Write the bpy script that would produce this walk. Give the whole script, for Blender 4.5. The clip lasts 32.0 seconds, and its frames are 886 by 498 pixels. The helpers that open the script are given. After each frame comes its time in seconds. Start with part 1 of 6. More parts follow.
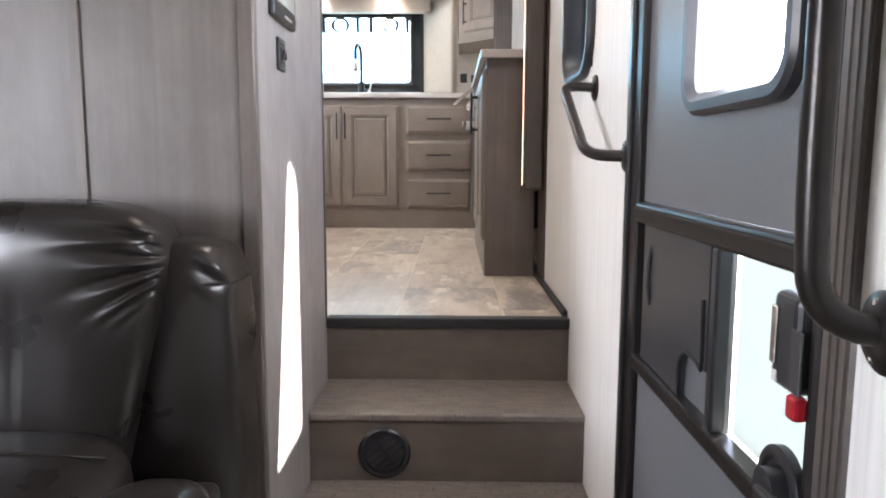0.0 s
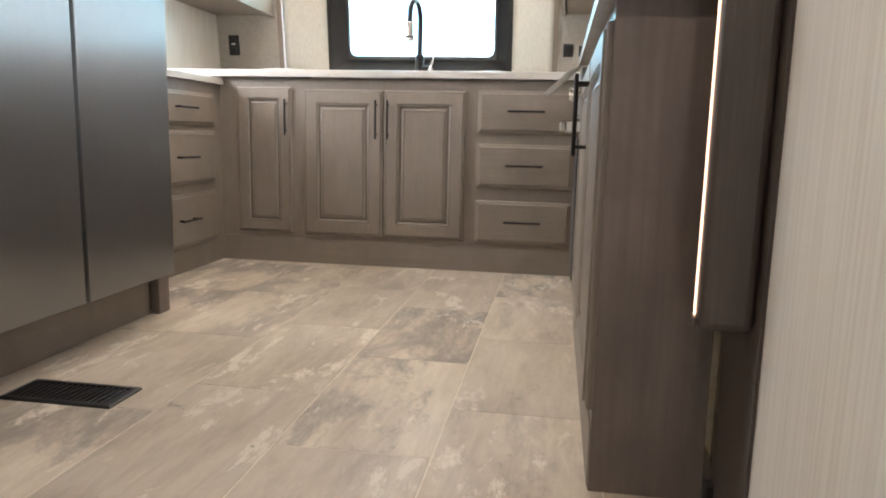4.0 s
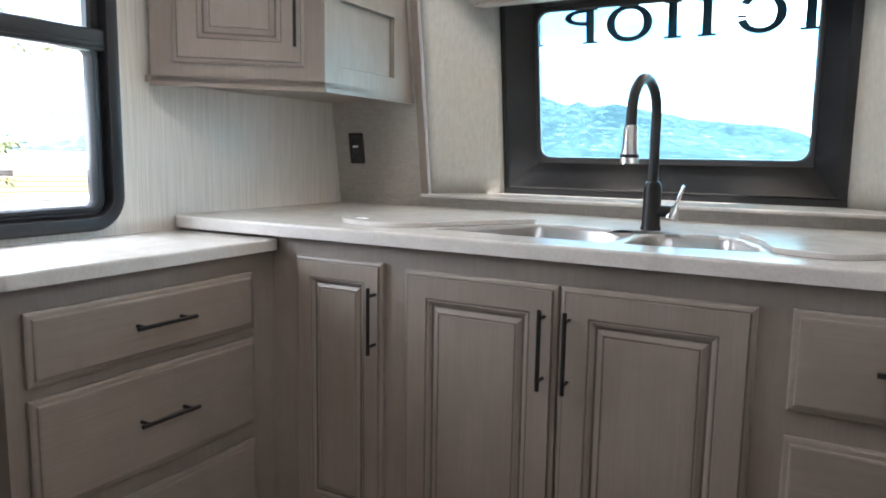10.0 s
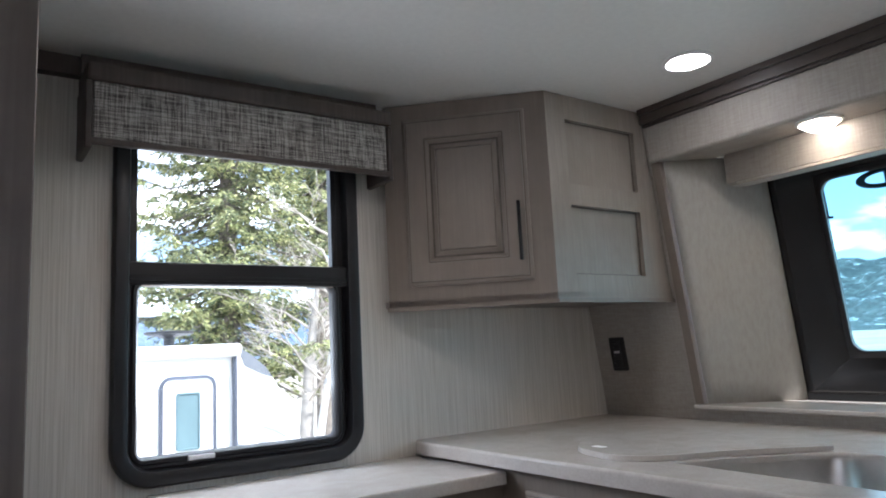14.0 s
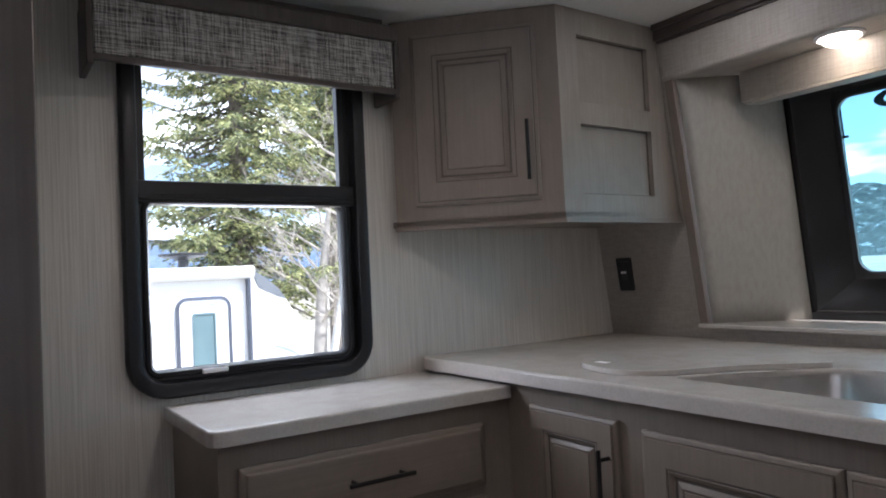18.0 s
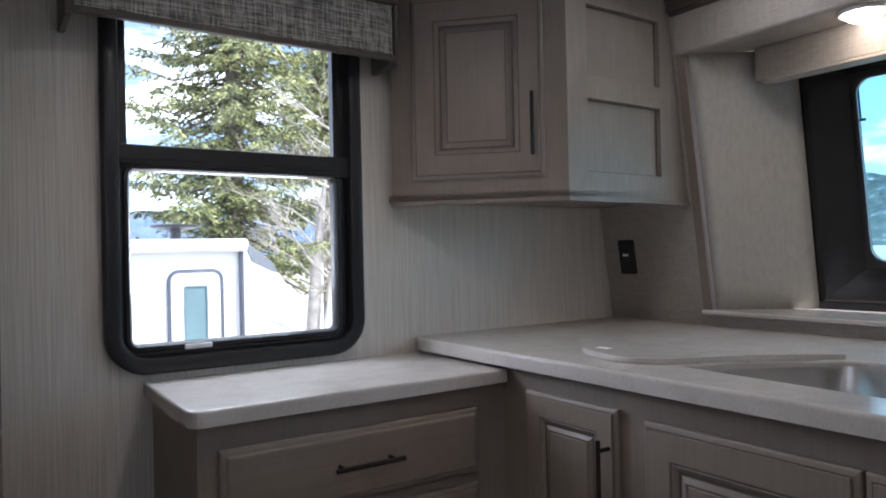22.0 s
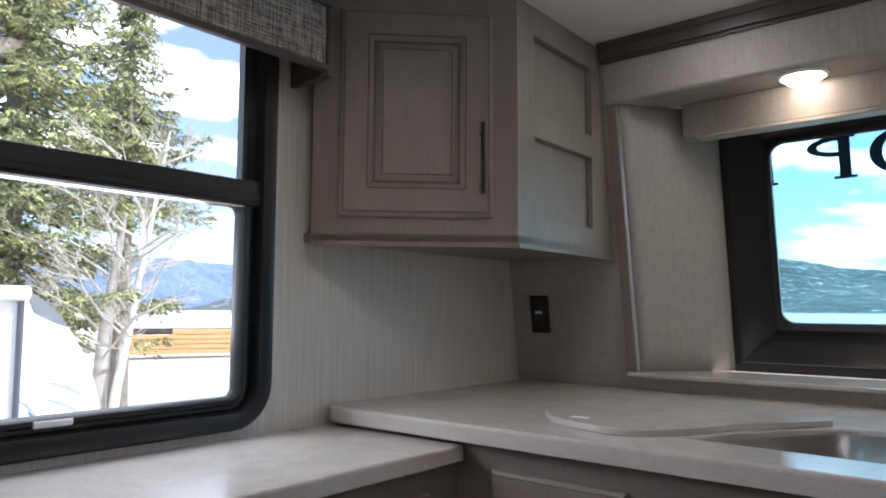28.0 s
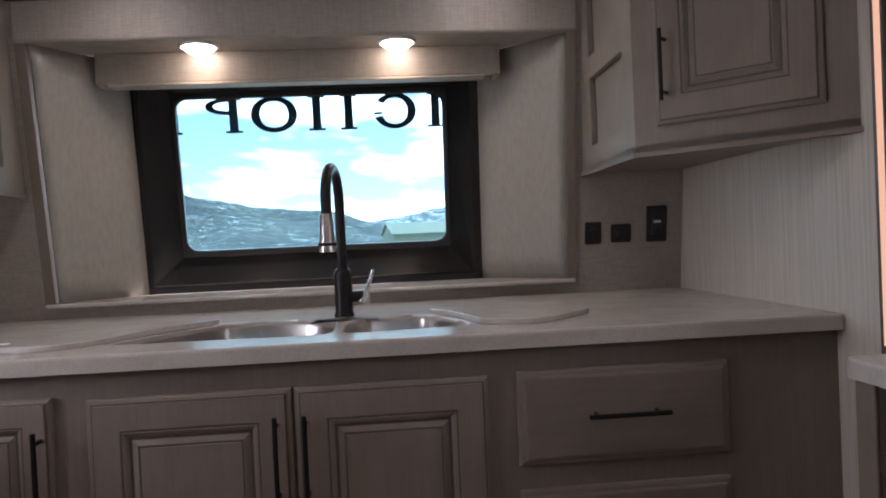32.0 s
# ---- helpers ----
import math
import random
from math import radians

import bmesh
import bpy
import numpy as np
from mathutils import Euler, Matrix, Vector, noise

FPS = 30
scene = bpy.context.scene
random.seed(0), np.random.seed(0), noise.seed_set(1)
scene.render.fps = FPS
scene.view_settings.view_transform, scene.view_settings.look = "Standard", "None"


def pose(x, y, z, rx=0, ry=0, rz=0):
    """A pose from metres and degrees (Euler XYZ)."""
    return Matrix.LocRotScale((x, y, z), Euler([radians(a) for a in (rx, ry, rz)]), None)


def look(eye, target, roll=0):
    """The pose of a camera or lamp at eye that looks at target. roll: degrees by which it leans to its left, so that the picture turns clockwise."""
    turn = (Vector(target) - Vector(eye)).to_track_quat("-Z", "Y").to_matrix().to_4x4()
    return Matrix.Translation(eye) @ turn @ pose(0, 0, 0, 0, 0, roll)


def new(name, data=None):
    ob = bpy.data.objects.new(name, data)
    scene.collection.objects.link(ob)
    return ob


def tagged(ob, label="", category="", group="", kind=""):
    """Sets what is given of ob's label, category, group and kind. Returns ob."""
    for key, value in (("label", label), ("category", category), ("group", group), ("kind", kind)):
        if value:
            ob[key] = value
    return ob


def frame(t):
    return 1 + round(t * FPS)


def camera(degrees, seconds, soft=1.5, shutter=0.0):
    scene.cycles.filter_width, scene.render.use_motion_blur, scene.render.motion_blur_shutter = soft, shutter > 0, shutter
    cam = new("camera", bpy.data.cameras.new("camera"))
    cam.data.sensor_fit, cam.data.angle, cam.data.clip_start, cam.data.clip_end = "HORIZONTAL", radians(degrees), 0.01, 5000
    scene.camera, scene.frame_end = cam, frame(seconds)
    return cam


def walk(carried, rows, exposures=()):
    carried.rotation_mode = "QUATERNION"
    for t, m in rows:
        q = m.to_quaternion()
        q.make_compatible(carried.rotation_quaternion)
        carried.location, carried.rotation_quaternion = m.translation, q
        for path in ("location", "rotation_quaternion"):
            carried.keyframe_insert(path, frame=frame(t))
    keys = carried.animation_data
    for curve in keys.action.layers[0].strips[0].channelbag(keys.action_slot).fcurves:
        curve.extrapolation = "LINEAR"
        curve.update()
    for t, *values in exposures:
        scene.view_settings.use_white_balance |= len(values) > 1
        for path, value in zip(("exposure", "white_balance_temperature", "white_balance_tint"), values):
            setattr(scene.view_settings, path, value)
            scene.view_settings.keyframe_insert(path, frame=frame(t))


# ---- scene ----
cam = camera(64.4, 32.0, 1.9)
PATH = [
    (0, (-0.404, -1.977, 0.489), (-0.431, 0.007, 0.239), 0.2),
    (0.5, (-0.422, -1.841, 0.452), (-0.299, 0.137, 0.183), 1.1),
    (1, (-0.494, -1.646, 0.486), (-0.24, 0.316, 0.193), 2.1),
    (1.5, (-0.479, -1.485, 0.489), (-0.29, 0.488, 0.223), 1.7),
    (2, (-0.391, -1.258, 0.497), (-0.416, 0.735, 0.325), 0.1),
    (2.5, (-0.335, -1.128, 0.47), (-0.335, 0.865, 0.309), -0.5),
    (4.5, (-0.368, -0.035, 0.707), (-0.797, 1.882, 0.335), 0.2),
    (5, (-0.398, 0.122, 0.733), (-0.939, 2.003, 0.320), -1.3),
    (5.5, (-0.451, 0.269, 0.942), (-1.176, 2.066, 0.446), 1.7),
    (6, (-0.451, 0.445, 0.975), (-1.312, 2.203, 0.567), 1.0),
    (6.5, (-0.48, 0.603, 1.118), (-1.737, 2.095, 0.674), -3.2),
    (7, (-0.464, 0.661, 1.14), (-1.806, 2.092, 0.75), -3.7),
    (7.5, (-0.535, 0.791, 1.162), (-1.816, 2.294, 0.842), -2.1),
    (8, (-0.597, 0.902, 1.188), (-1.764, 2.519, 1.03), -0.0),
    (8.5, (-0.618, 1.09, 1.166), (-1.822, 2.683, 1.053), -0.0),
    (9, (-0.606, 1.324, 1.157), (-1.961, 2.782, 0.963), -1.2),
    (9.5, (-0.59, 1.464, 1.138), (-1.855, 2.998, 0.919), -1.1),
    (10, (-0.675, 1.646, 1.153), (-1.647, 3.375, 0.891), 0.9),
    (10.5, (-0.752, 1.758, 1.148), (-2.056, 3.246, 0.853), 0.7),
    (11, (-0.683, 1.966, 1.122), (-2.299, 3.101, 0.808), -1.9),
    (11.5, (-0.63, 1.982, 1.129), (-2.315, 3.009, 0.807), -2.7),
    (12, (-0.593, 1.964, 1.129), (-2.282, 2.994, 0.835), -2.3),
    (12.5, (-0.606, 1.958, 1.15), (-2.3, 2.987, 0.88), -2.0),
    (13, (-0.625, 1.972, 1.197), (-2.285, 3.087, 1.204), -1.9),
    (13.5, (-0.616, 1.972, 1.222), (-2.23, 3.121, 1.499), -2.5),
    (15.5, (-0.612, 1.97, 1.228), (-2.288, 3.04, 1.44), -2.8),
    (16, (-0.615, 1.97, 1.231), (-2.31, 3.021, 1.385), -3.0),
    (16.5, (-0.614, 1.975, 1.233), (-2.316, 3.019, 1.364), -2.8),
    (17, (-0.613, 1.977, 1.231), (-2.297, 3.05, 1.333), -3.0),
    (17.5, (-0.6, 1.977, 1.228), (-2.276, 3.064, 1.318), -2.9),
    (18, (-0.606, 1.98, 1.211), (-2.272, 3.086, 1.281), -2.7),
    (18.5, (-0.607, 1.983, 1.208), (-2.268, 3.096, 1.239), -3.0),
    (19, (-0.608, 1.98, 1.203), (-2.265, 3.1, 1.225), -3.4),
    (19.5, (-0.603, 1.974, 1.204), (-2.279, 3.065, 1.213), -3.6),
    (20, (-0.616, 1.965, 1.214), (-2.318, 3.015, 1.223), -2.7),
    (20.5, (-0.619, 1.957, 1.218), (-2.353, 2.953, 1.218), -1.0),
    (21, (-0.624, 1.968, 1.205), (-2.371, 2.939, 1.151), -0.6),
    (21.5, (-0.654, 2.001, 1.219), (-2.348, 3.063, 1.155), 0.0),
    (22, (-0.679, 2.024, 1.208), (-2.339, 3.139, 1.217), -1.2),
    (22.5, (-0.702, 2.001, 1.225), (-2.349, 3.135, 1.25), -1.4),
    (23, (-0.695, 1.984, 1.215), (-2.337, 3.125, 1.22), -0.8),
    (23.5, (-0.695, 1.973, 1.216), (-2.341, 3.111, 1.193), -0.3),
    (24, (-0.699, 1.962, 1.219), (-2.365, 3.068, 1.185), 0.2),
    (24.5, (-0.685, 1.978, 1.217), (-2.358, 3.074, 1.173), 0.5),
    (26.5, (-0.743, 2.061, 1.177), (-2.509, 2.998, 1.123), -1.0),
    (27, (-0.885, 2.039, 1.18), (-2.488, 3.235, 1.174), -0.6),
    (27.5, (-1.057, 1.946, 1.203), (-2.482, 3.348, 1.278), 0.2),
    (28, (-1.123, 1.964, 1.192), (-2.402, 3.492, 1.364), 0.2),
    (28.5, (-1.218, 2.068, 1.179), (-2.508, 3.579, 1.413), -1.2),
    (29, (-1.27, 2.117, 1.201), (-2.553, 3.624, 1.489), -1.8),
    (29.5, (-1.287, 2.006, 1.212), (-2.163, 3.774, 1.536), -2.7),
    (30, (-1.237, 1.899, 1.209), (-1.634, 3.848, 1.416), -1.8),
    (30.5, (-1.171, 1.843, 1.204), (-1.418, 3.824, 1.322), -0.8),
    (31, (-1.048, 1.701, 1.166), (-1.21, 3.694, 1.209), -0.6),
    (31.5, (-1.021, 1.656, 1.167), (-0.942, 3.654, 1.117), -1.7),
    (32, (-0.991, 1.658, 1.164), (-0.834, 3.651, 1.132), -2.6),
]
walk(cam, [(t, look(eye, target, roll)) for t, eye, target, roll in PATH],
     [(0, 3.45, 6250, 15), (1, 3.45, 6100, 17), (2, 2.98, 6350, 11), (2.5, 3.0, 6450, 12), (4.7, 3.46, 6600, 11), (6, 3.68, 6400, 8), (7, 3.77, 6350, 4), (8, 3.25, 6500, 5), (9, 2.5, 6050, 11), (10, 2.45, 5900, 11), (11, 2.45, 5850, 12), (12, 2.38, 5800, 14), (13, 1.87, 5800, 13), (15.5, 1.03, 6000, 17), (17, 1.0, 5950, 17), (19, 1.13, 5950, 17), (21, 1.15, 5900, 17), (24, 1.1, 5800, 16), (27, 1.1, 5900, 13), (28, 1.05, 6050, 17), (29, 1.33, 5950, 15), (29.5, 0.9, 6200, 13), (30, 0.62, 6400, 15), (30.5, 0.45, 6400, 13), (31, 0.47, 6400, 11), (32, 1.06, 6450, 25)])

# ---- world, sun, exposure ----
world = bpy.data.worlds.new("world")
scene.world = world
world.use_nodes = True
_n, _l = world.node_tree.nodes, world.node_tree.links
_sky = _n.new("ShaderNodeTexSky")
_sky.sky_type = "NISHITA"
_sky.sun_disc = False
_sky.sun_elevation = radians(52)
_sky.sun_rotation = radians(57)
_sky.altitude = 2000
_bg = _n["Background"]
_bg.inputs["Strength"].default_value = 0.15
# broken cumulus over the blue
_tc = _n.new("ShaderNodeTexCoord")
_mp = _n.new("ShaderNodeMapping")
_mp.inputs["Scale"].default_value = (1.0, 1.0, 3.6)
_nz = _n.new("ShaderNodeTexNoise")
_nz.inputs["Scale"].default_value = 5.0
_nz.inputs["Detail"].default_value = 7
_nz.inputs["Roughness"].default_value = 0.52
_cr = _n.new("ShaderNodeValToRGB")
_cr.color_ramp.elements[0].position, _cr.color_ramp.elements[1].position = 0.46, 0.62
_cr.color_ramp.elements[0].color = (0.05, 0.05, 0.05, 1)
_mx = _n.new("ShaderNodeMix")
_mx.data_type = "RGBA"
_mx.inputs[7].default_value = (17.0, 17.3, 17.8, 1)
_l.new(_tc.outputs["Generated"], _mp.inputs["Vector"])
_l.new(_mp.outputs["Vector"], _nz.inputs["Vector"])
_l.new(_nz.outputs["Fac"], _cr.inputs["Fac"])
_l.new(_cr.outputs["Color"], _mx.inputs[0])
_l.new(_sky.outputs["Color"], _mx.inputs[6])
_l.new(_mx.outputs[2], _bg.inputs["Color"])

SUN_WAY = Vector((-0.76, -0.465, -0.98))
_sun = new("sun", bpy.data.lights.new("sun", "SUN"))
_sun.data.energy = 4.0
_sun.data.angle = radians(0.5)
_sun.data.color = (1.0, 0.95, 0.87)
_sun.matrix_world = look(-30 * SUN_WAY.normalized(), (0, 0, 0))


def area_lamp(name, eye, target, sx, sy, watts, color=(1, 1, 1)):
    ob = new(name, bpy.data.lights.new(name, "AREA"))
    ob.data.shape, ob.data.size, ob.data.size_y = "RECTANGLE", sx, sy
    ob.data.energy, ob.data.color = watts, color
    ob.matrix_world = look(eye, target)
    return ob


# daylight in the openings
area_lamp("daylight_side_window", (-2.54, 2.60, 1.28), (-1.3, 2.59, 0.9), 0.40, 0.34, 2.0, (0.93, 0.97, 1.0))
area_lamp("daylight_rear_window", (-1.22, 4.33, 1.42), (-1.22, 2.0, 1.0), 0.9, 0.45, 0.6, (0.95, 0.98, 1.0))
area_lamp("daylight_door", (-0.02, -0.94, 0.75), (-1.0, -0.7, 0.4), 0.4, 0.5, 1.5, (0.95, 0.97, 1.0))

# fill lamp at an unseen opening, added to brighten the stair wall
area_lamp("daylight_living_side", (-2.69, -2.5, 0.75), (-0.03, 0.15, 0.35), 0.9, 0.8, 0.95, (0.97, 0.98, 1.0))

bpy.data.lights["daylight_living_side"].spread = radians(75)

# ---- materials ----


class Mat:
    """A node material, built up by a few short calls."""

    def __init__(self, name, color=(0.5, 0.5, 0.5), rough=0.5, metal=0.0, spec=0.5):
        self.m = bpy.data.materials.new(name)
        self.m.use_nodes = True
        self.n, self.l = self.m.node_tree.nodes, self.m.node_tree.links
        self.b = self.n["Principled BSDF"]
        self.b.inputs["Base Color"].default_value = (*color, 1)
        self.b.inputs["Roughness"].default_value = rough
        self.b.inputs["Metallic"].default_value = metal
        self.b.inputs["Specular IOR Level"].default_value = spec
        tc = self.n.new("ShaderNodeTexCoord")
        self.co = tc.outputs["Object"]

    def noise(self, scale=(1, 1, 1), detail=4, rough=0.55, dist=0.0, rand=0.0):
        mp = self.n.new("ShaderNodeMapping")
        mp.inputs["Scale"].default_value = scale
        self.l.new(self.co, mp.inputs["Vector"])
        if rand:
            oi = self.n.new("ShaderNodeObjectInfo")
            vm = self.n.new("ShaderNodeVectorMath")
            vm.operation = "SCALE"
            vm.inputs[0].default_value = (rand, rand * 0.7, rand * 1.3)
            self.l.new(oi.outputs["Random"], vm.inputs["Scale"])
            self.l.new(vm.outputs["Vector"], mp.inputs["Location"])
        nz = self.n.new("ShaderNodeTexNoise")
        nz.inputs["Scale"].default_value = 1.0
        nz.inputs["Detail"].default_value = detail
        nz.inputs["Roughness"].default_value = rough
        nz.inputs["Distortion"].default_value = dist
        self.l.new(mp.outputs["Vector"], nz.inputs["Vector"])
        return nz.outputs["Fac"]

    def ramp(self, fac, stops):
        cr = self.n.new("ShaderNodeValToRGB")
        e = cr.color_ramp.elements
        while len(e) < len(stops):
            e.new(0.5)
        for el, (p, c) in zip(e, stops):
            el.position = p
            el.color = (*c, 1) if len(c) == 3 else c
        self.l.new(fac, cr.inputs["Fac"])
        return cr.outputs["Color"]

    def mix(self, fac, a, b, mode="MIX"):
        mx = self.n.new("ShaderNodeMix")
        mx.data_type, mx.blend_type = "RGBA", mode
        for v, i in ((fac, 0), (a, 6), (b, 7)):
            if isinstance(v, (int, float)):
                mx.inputs[i].default_value = v
            elif isinstance(v, tuple):
                mx.inputs[i].default_value = (*v, 1)
            else:
                self.l.new(v, mx.inputs[i])
        return mx.outputs[2]

    def random_tint(self, col, amount):
        oi = self.n.new("ShaderNodeObjectInfo")
        t = self.ramp(oi.outputs["Random"], [(0, (1 - amount,) * 3), (1, (1 + amount * 0.4, 1 + amount * 0.35, 1 + amount * 0.3))])
        return self.mix(1.0, col, t, "MULTIPLY")

    def color(self, out):
        self.l.new(out, self.b.inputs["Base Color"])
        return self

    def roughness(self, fac, lo, hi):
        mr = self.n.new("ShaderNodeMapRange")
        mr.inputs["To Min"].default_value, mr.inputs["To Max"].default_value = lo, hi
        self.l.new(fac, mr.inputs["Value"])
        self.l.new(mr.outputs["Result"], self.b.inputs["Roughness"])
        return self

    def bump(self, fac, strength=0.2, dist=0.002):
        bp = self.n.new("ShaderNodeBump")
        bp.inputs["Strength"].default_value = strength
        bp.inputs["Distance"].default_value = dist
        self.l.new(fac, bp.inputs["Height"])
        self.l.new(bp.outputs["Normal"], self.b.inputs["Normal"])
        return self


def wood(name, dark, light, grain=(160, 160, 5), rough=0.5, knots=True, bump=0.12):
    """Printed wood grain that runs along the axis with the small scale."""
    m = Mat(name, light, rough)
    g = m.noise(grain, 5, 0.6, 0.3, rand=9)
    broad = m.noise(tuple(v * 0.12 for v in grain), 3, 0.5, 0.6, rand=5)
    cloud = m.noise((7, 7, 5), 5, 0.65, 0.4, rand=7)
    c = m.ramp(g, [(0.28, dark), (0.64, light)])
    lo = tuple(v * 0.80 for v in light)
    c = m.mix(m.ramp(broad, [(0.35, (0, 0, 0)), (0.68, (0.7,) * 3)]), c, m.mix(0.5, c, lo))
    c = m.mix(m.ramp(cloud, [(0.36, (0.55,) * 3), (0.62, (0, 0, 0))]), c, tuple(v * 0.86 for v in dark))
    if knots:
        k = m.noise(tuple(max(v * 0.12, 2.2) for v in grain), 2, 0.5, 0.2, rand=3)
        c = m.mix(m.ramp(k, [(0.70, (0, 0, 0)), (0.78, (0.6,) * 3)]), c, tuple(v * 0.55 for v in dark))
    return m.color(c).bump(g, bump, 0.0008).roughness(g, rough - 0.06, rough + 0.1).m


def plain(name, col, rough=0.5, metal=0.0, vary=0.08, scale=18, bump=0.05):
    m = Mat(name, col, rough, metal)
    a = m.noise((scale,) * 3, 5)
    m.color(m.ramp(a, [(0.3, tuple(v * (1 - vary) for v in col)), (0.7, tuple(min(1, v * (1 + vary)) for v in col))]))
    m.roughness(a, max(0.02, rough - 0.05), rough + 0.05)
    return m.bump(a, bump, 0.001).m


M_CAB = wood("cabinet_wood_glazed_grey", (0.214, 0.176, 0.146), (0.250, 0.210, 0.176), (150, 150, 5), 0.42, False, 0.06)
M_CABX = wood("cabinet_wood_glazed_grey_cross", (0.214, 0.176, 0.146), (0.250, 0.210, 0.176), (5, 150, 150), 0.42, False, 0.06)
M_CABY = wood("cabinet_wood_glazed_grey_side", (0.214, 0.176, 0.146), (0.250, 0.210, 0.176), (150, 5, 150), 0.42, False, 0.06)
M_PALE = wood("cabinet_wood_washed_pale", (0.225, 0.193, 0.163), (0.29, 0.253, 0.217), (130, 130, 5), 0.45, False, 0.08)
M_GLAZE = plain("dark_glaze_line", (0.10, 0.082, 0.066), 0.5, 0, 0.15, 30)
M_PANEL = wood("brown_grey_wood_panel", (0.132, 0.106, 0.092), (0.196, 0.161, 0.141), (42, 42, 1.5), 0.42, True, 0.08)
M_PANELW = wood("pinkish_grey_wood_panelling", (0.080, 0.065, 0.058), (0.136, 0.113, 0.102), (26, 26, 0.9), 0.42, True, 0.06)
M_PANELD = wood("dark_knotty_wood_trim", (0.072, 0.056, 0.048), (0.135, 0.108, 0.093), (42, 42, 1.4), 0.42, True, 0.08)
M_DARK = wood("dark_brown_trim_wood", (0.055, 0.042, 0.036), (0.095, 0.075, 0.064), (120, 120, 4), 0.45, False)
M_DARKX = wood("dark_brown_trim_wood_cross", (0.055, 0.042, 0.036), (0.095, 0.075, 0.064), (4, 120, 120), 0.4, False)
M_STAIR = wood("stair_riser_vinyl_wood", (0.10, 0.077, 0.062), (0.15, 0.120, 0.098), (5, 40, 22), 0.38, False)
M_BLACK = plain("black_plastic", (0.018, 0.018, 0.02), 0.35, 0, 0.2, 30)
M_STRIP = plain("satin_black_plastic", (0.010, 0.010, 0.011), 0.55, 0, 0.15, 30)
M_STRIP.node_tree.nodes["Principled BSDF"].inputs["Specular IOR Level"].default_value = 0.22
M_BRONZE = plain("dark_bronze_door_frame", (0.014, 0.011, 0.010), 0.38, 0, 0.2, 40)
M_BRONZE.node_tree.nodes["Principled BSDF"].inputs["Specular IOR Level"].default_value = 0.22
M_RUBBER = plain("matte_black_edge_trim", (0.014, 0.013, 0.013), 0.65, 0, 0.2, 40)
M_JAMB = plain("brown_grey_metal_jamb", (0.125, 0.108, 0.096), 0.36, 0.3, 0.12, 30)
M_BAR = plain("bronze_coated_metal", (0.024, 0.020, 0.018), 0.30, 0.4, 0.15, 40)
M_BLACKM = plain("matte_black_metal", (0.02, 0.019, 0.019), 0.4, 0.6, 0.2, 40)
M_FRAME = plain("black_window_frame", (0.011, 0.011, 0.013), 0.36, 0, 0.1, 40, 0.0)
M_FRAMER = plain("black_moulded_surround", (0.011, 0.011, 0.012), 0.23, 0, 0.02, 6, 0.0)
M_CEIL = plain("ceiling_white_vinyl", (0.76, 0.75, 0.72), 0.6, 0, 0.03, 60, 0.1)
M_CHROME = plain("brushed_nickel", (0.66, 0.64, 0.61), 0.24, 1.0, 0.08, 40)
M_WHITE = plain("white_plastic", (0.82, 0.82, 0.82), 0.35, 0, 0.03, 20)
M_GREYD = plain("grey_door_skin", (0.155, 0.158, 0.168), 0.42, 0, 0.06, 120, 0.25)
M_GREYP = plain("dark_grey_plastic", (0.036, 0.036, 0.039), 0.38, 0, 0.1, 60, 0.1)
M_TRAILER = plain("white_gelcoat", (0.80, 0.80, 0.80), 0.28, 0, 0.03, 0.6)
M_RED = plain("red_plastic", (0.36, 0.012, 0.02), 0.35, 0, 0.1, 20)


def wallpaper(name, lo, hi, lines=(190, 190, 3.0), weave=False):
    m = Mat(name, hi, 0.55)
    g = m.noise(lines, 4, 0.65, rand=0)
    c = m.ramp(g, [(0.34, lo), (0.60, hi)])
    if weave:
        h = m.noise((lines[2] * 1.5, lines[2] * 1.5, lines[0]), 3, 0.6)
        c = m.mix(0.5, c, m.ramp(h, [(0.35, lo), (0.62, hi)]))
    b = m.noise((1.6, 1.6, 1.1), 3)
    c = m.mix(m.ramp(b, [(0.35, (0.10,) * 3), (0.7, (0, 0, 0))]), c, tuple(v * 0.7 for v in lo))
    return m.color(c).bump(g, 0.22, 0.0012).m


M_WALL = wallpaper("ribbed_cream_wallpaper", (0.50, 0.468, 0.415), (0.655, 0.625, 0.57), (270, 270, 3.5))
M_WALLW = wallpaper("pale_wall_vinyl", (0.76, 0.735, 0.69), (0.86, 0.84, 0.80), (120, 120, 2.2))
M_LINEN = wallpaper("linen_beige_wallpaper", (0.295, 0.265, 0.232), (0.405, 0.372, 0.330), (240, 240, 14), True)
M_RECESS = wallpaper("smooth_grey_beige_lining", (0.330, 0.315, 0.280), (0.375, 0.360, 0.322), (90, 90, 30))
M_STAIRSIDE = wood("washed_grey_laminate", (0.225, 0.20, 0.192), (0.335, 0.31, 0.30), (38, 38, 1.2), 0.45, True, 0.05)

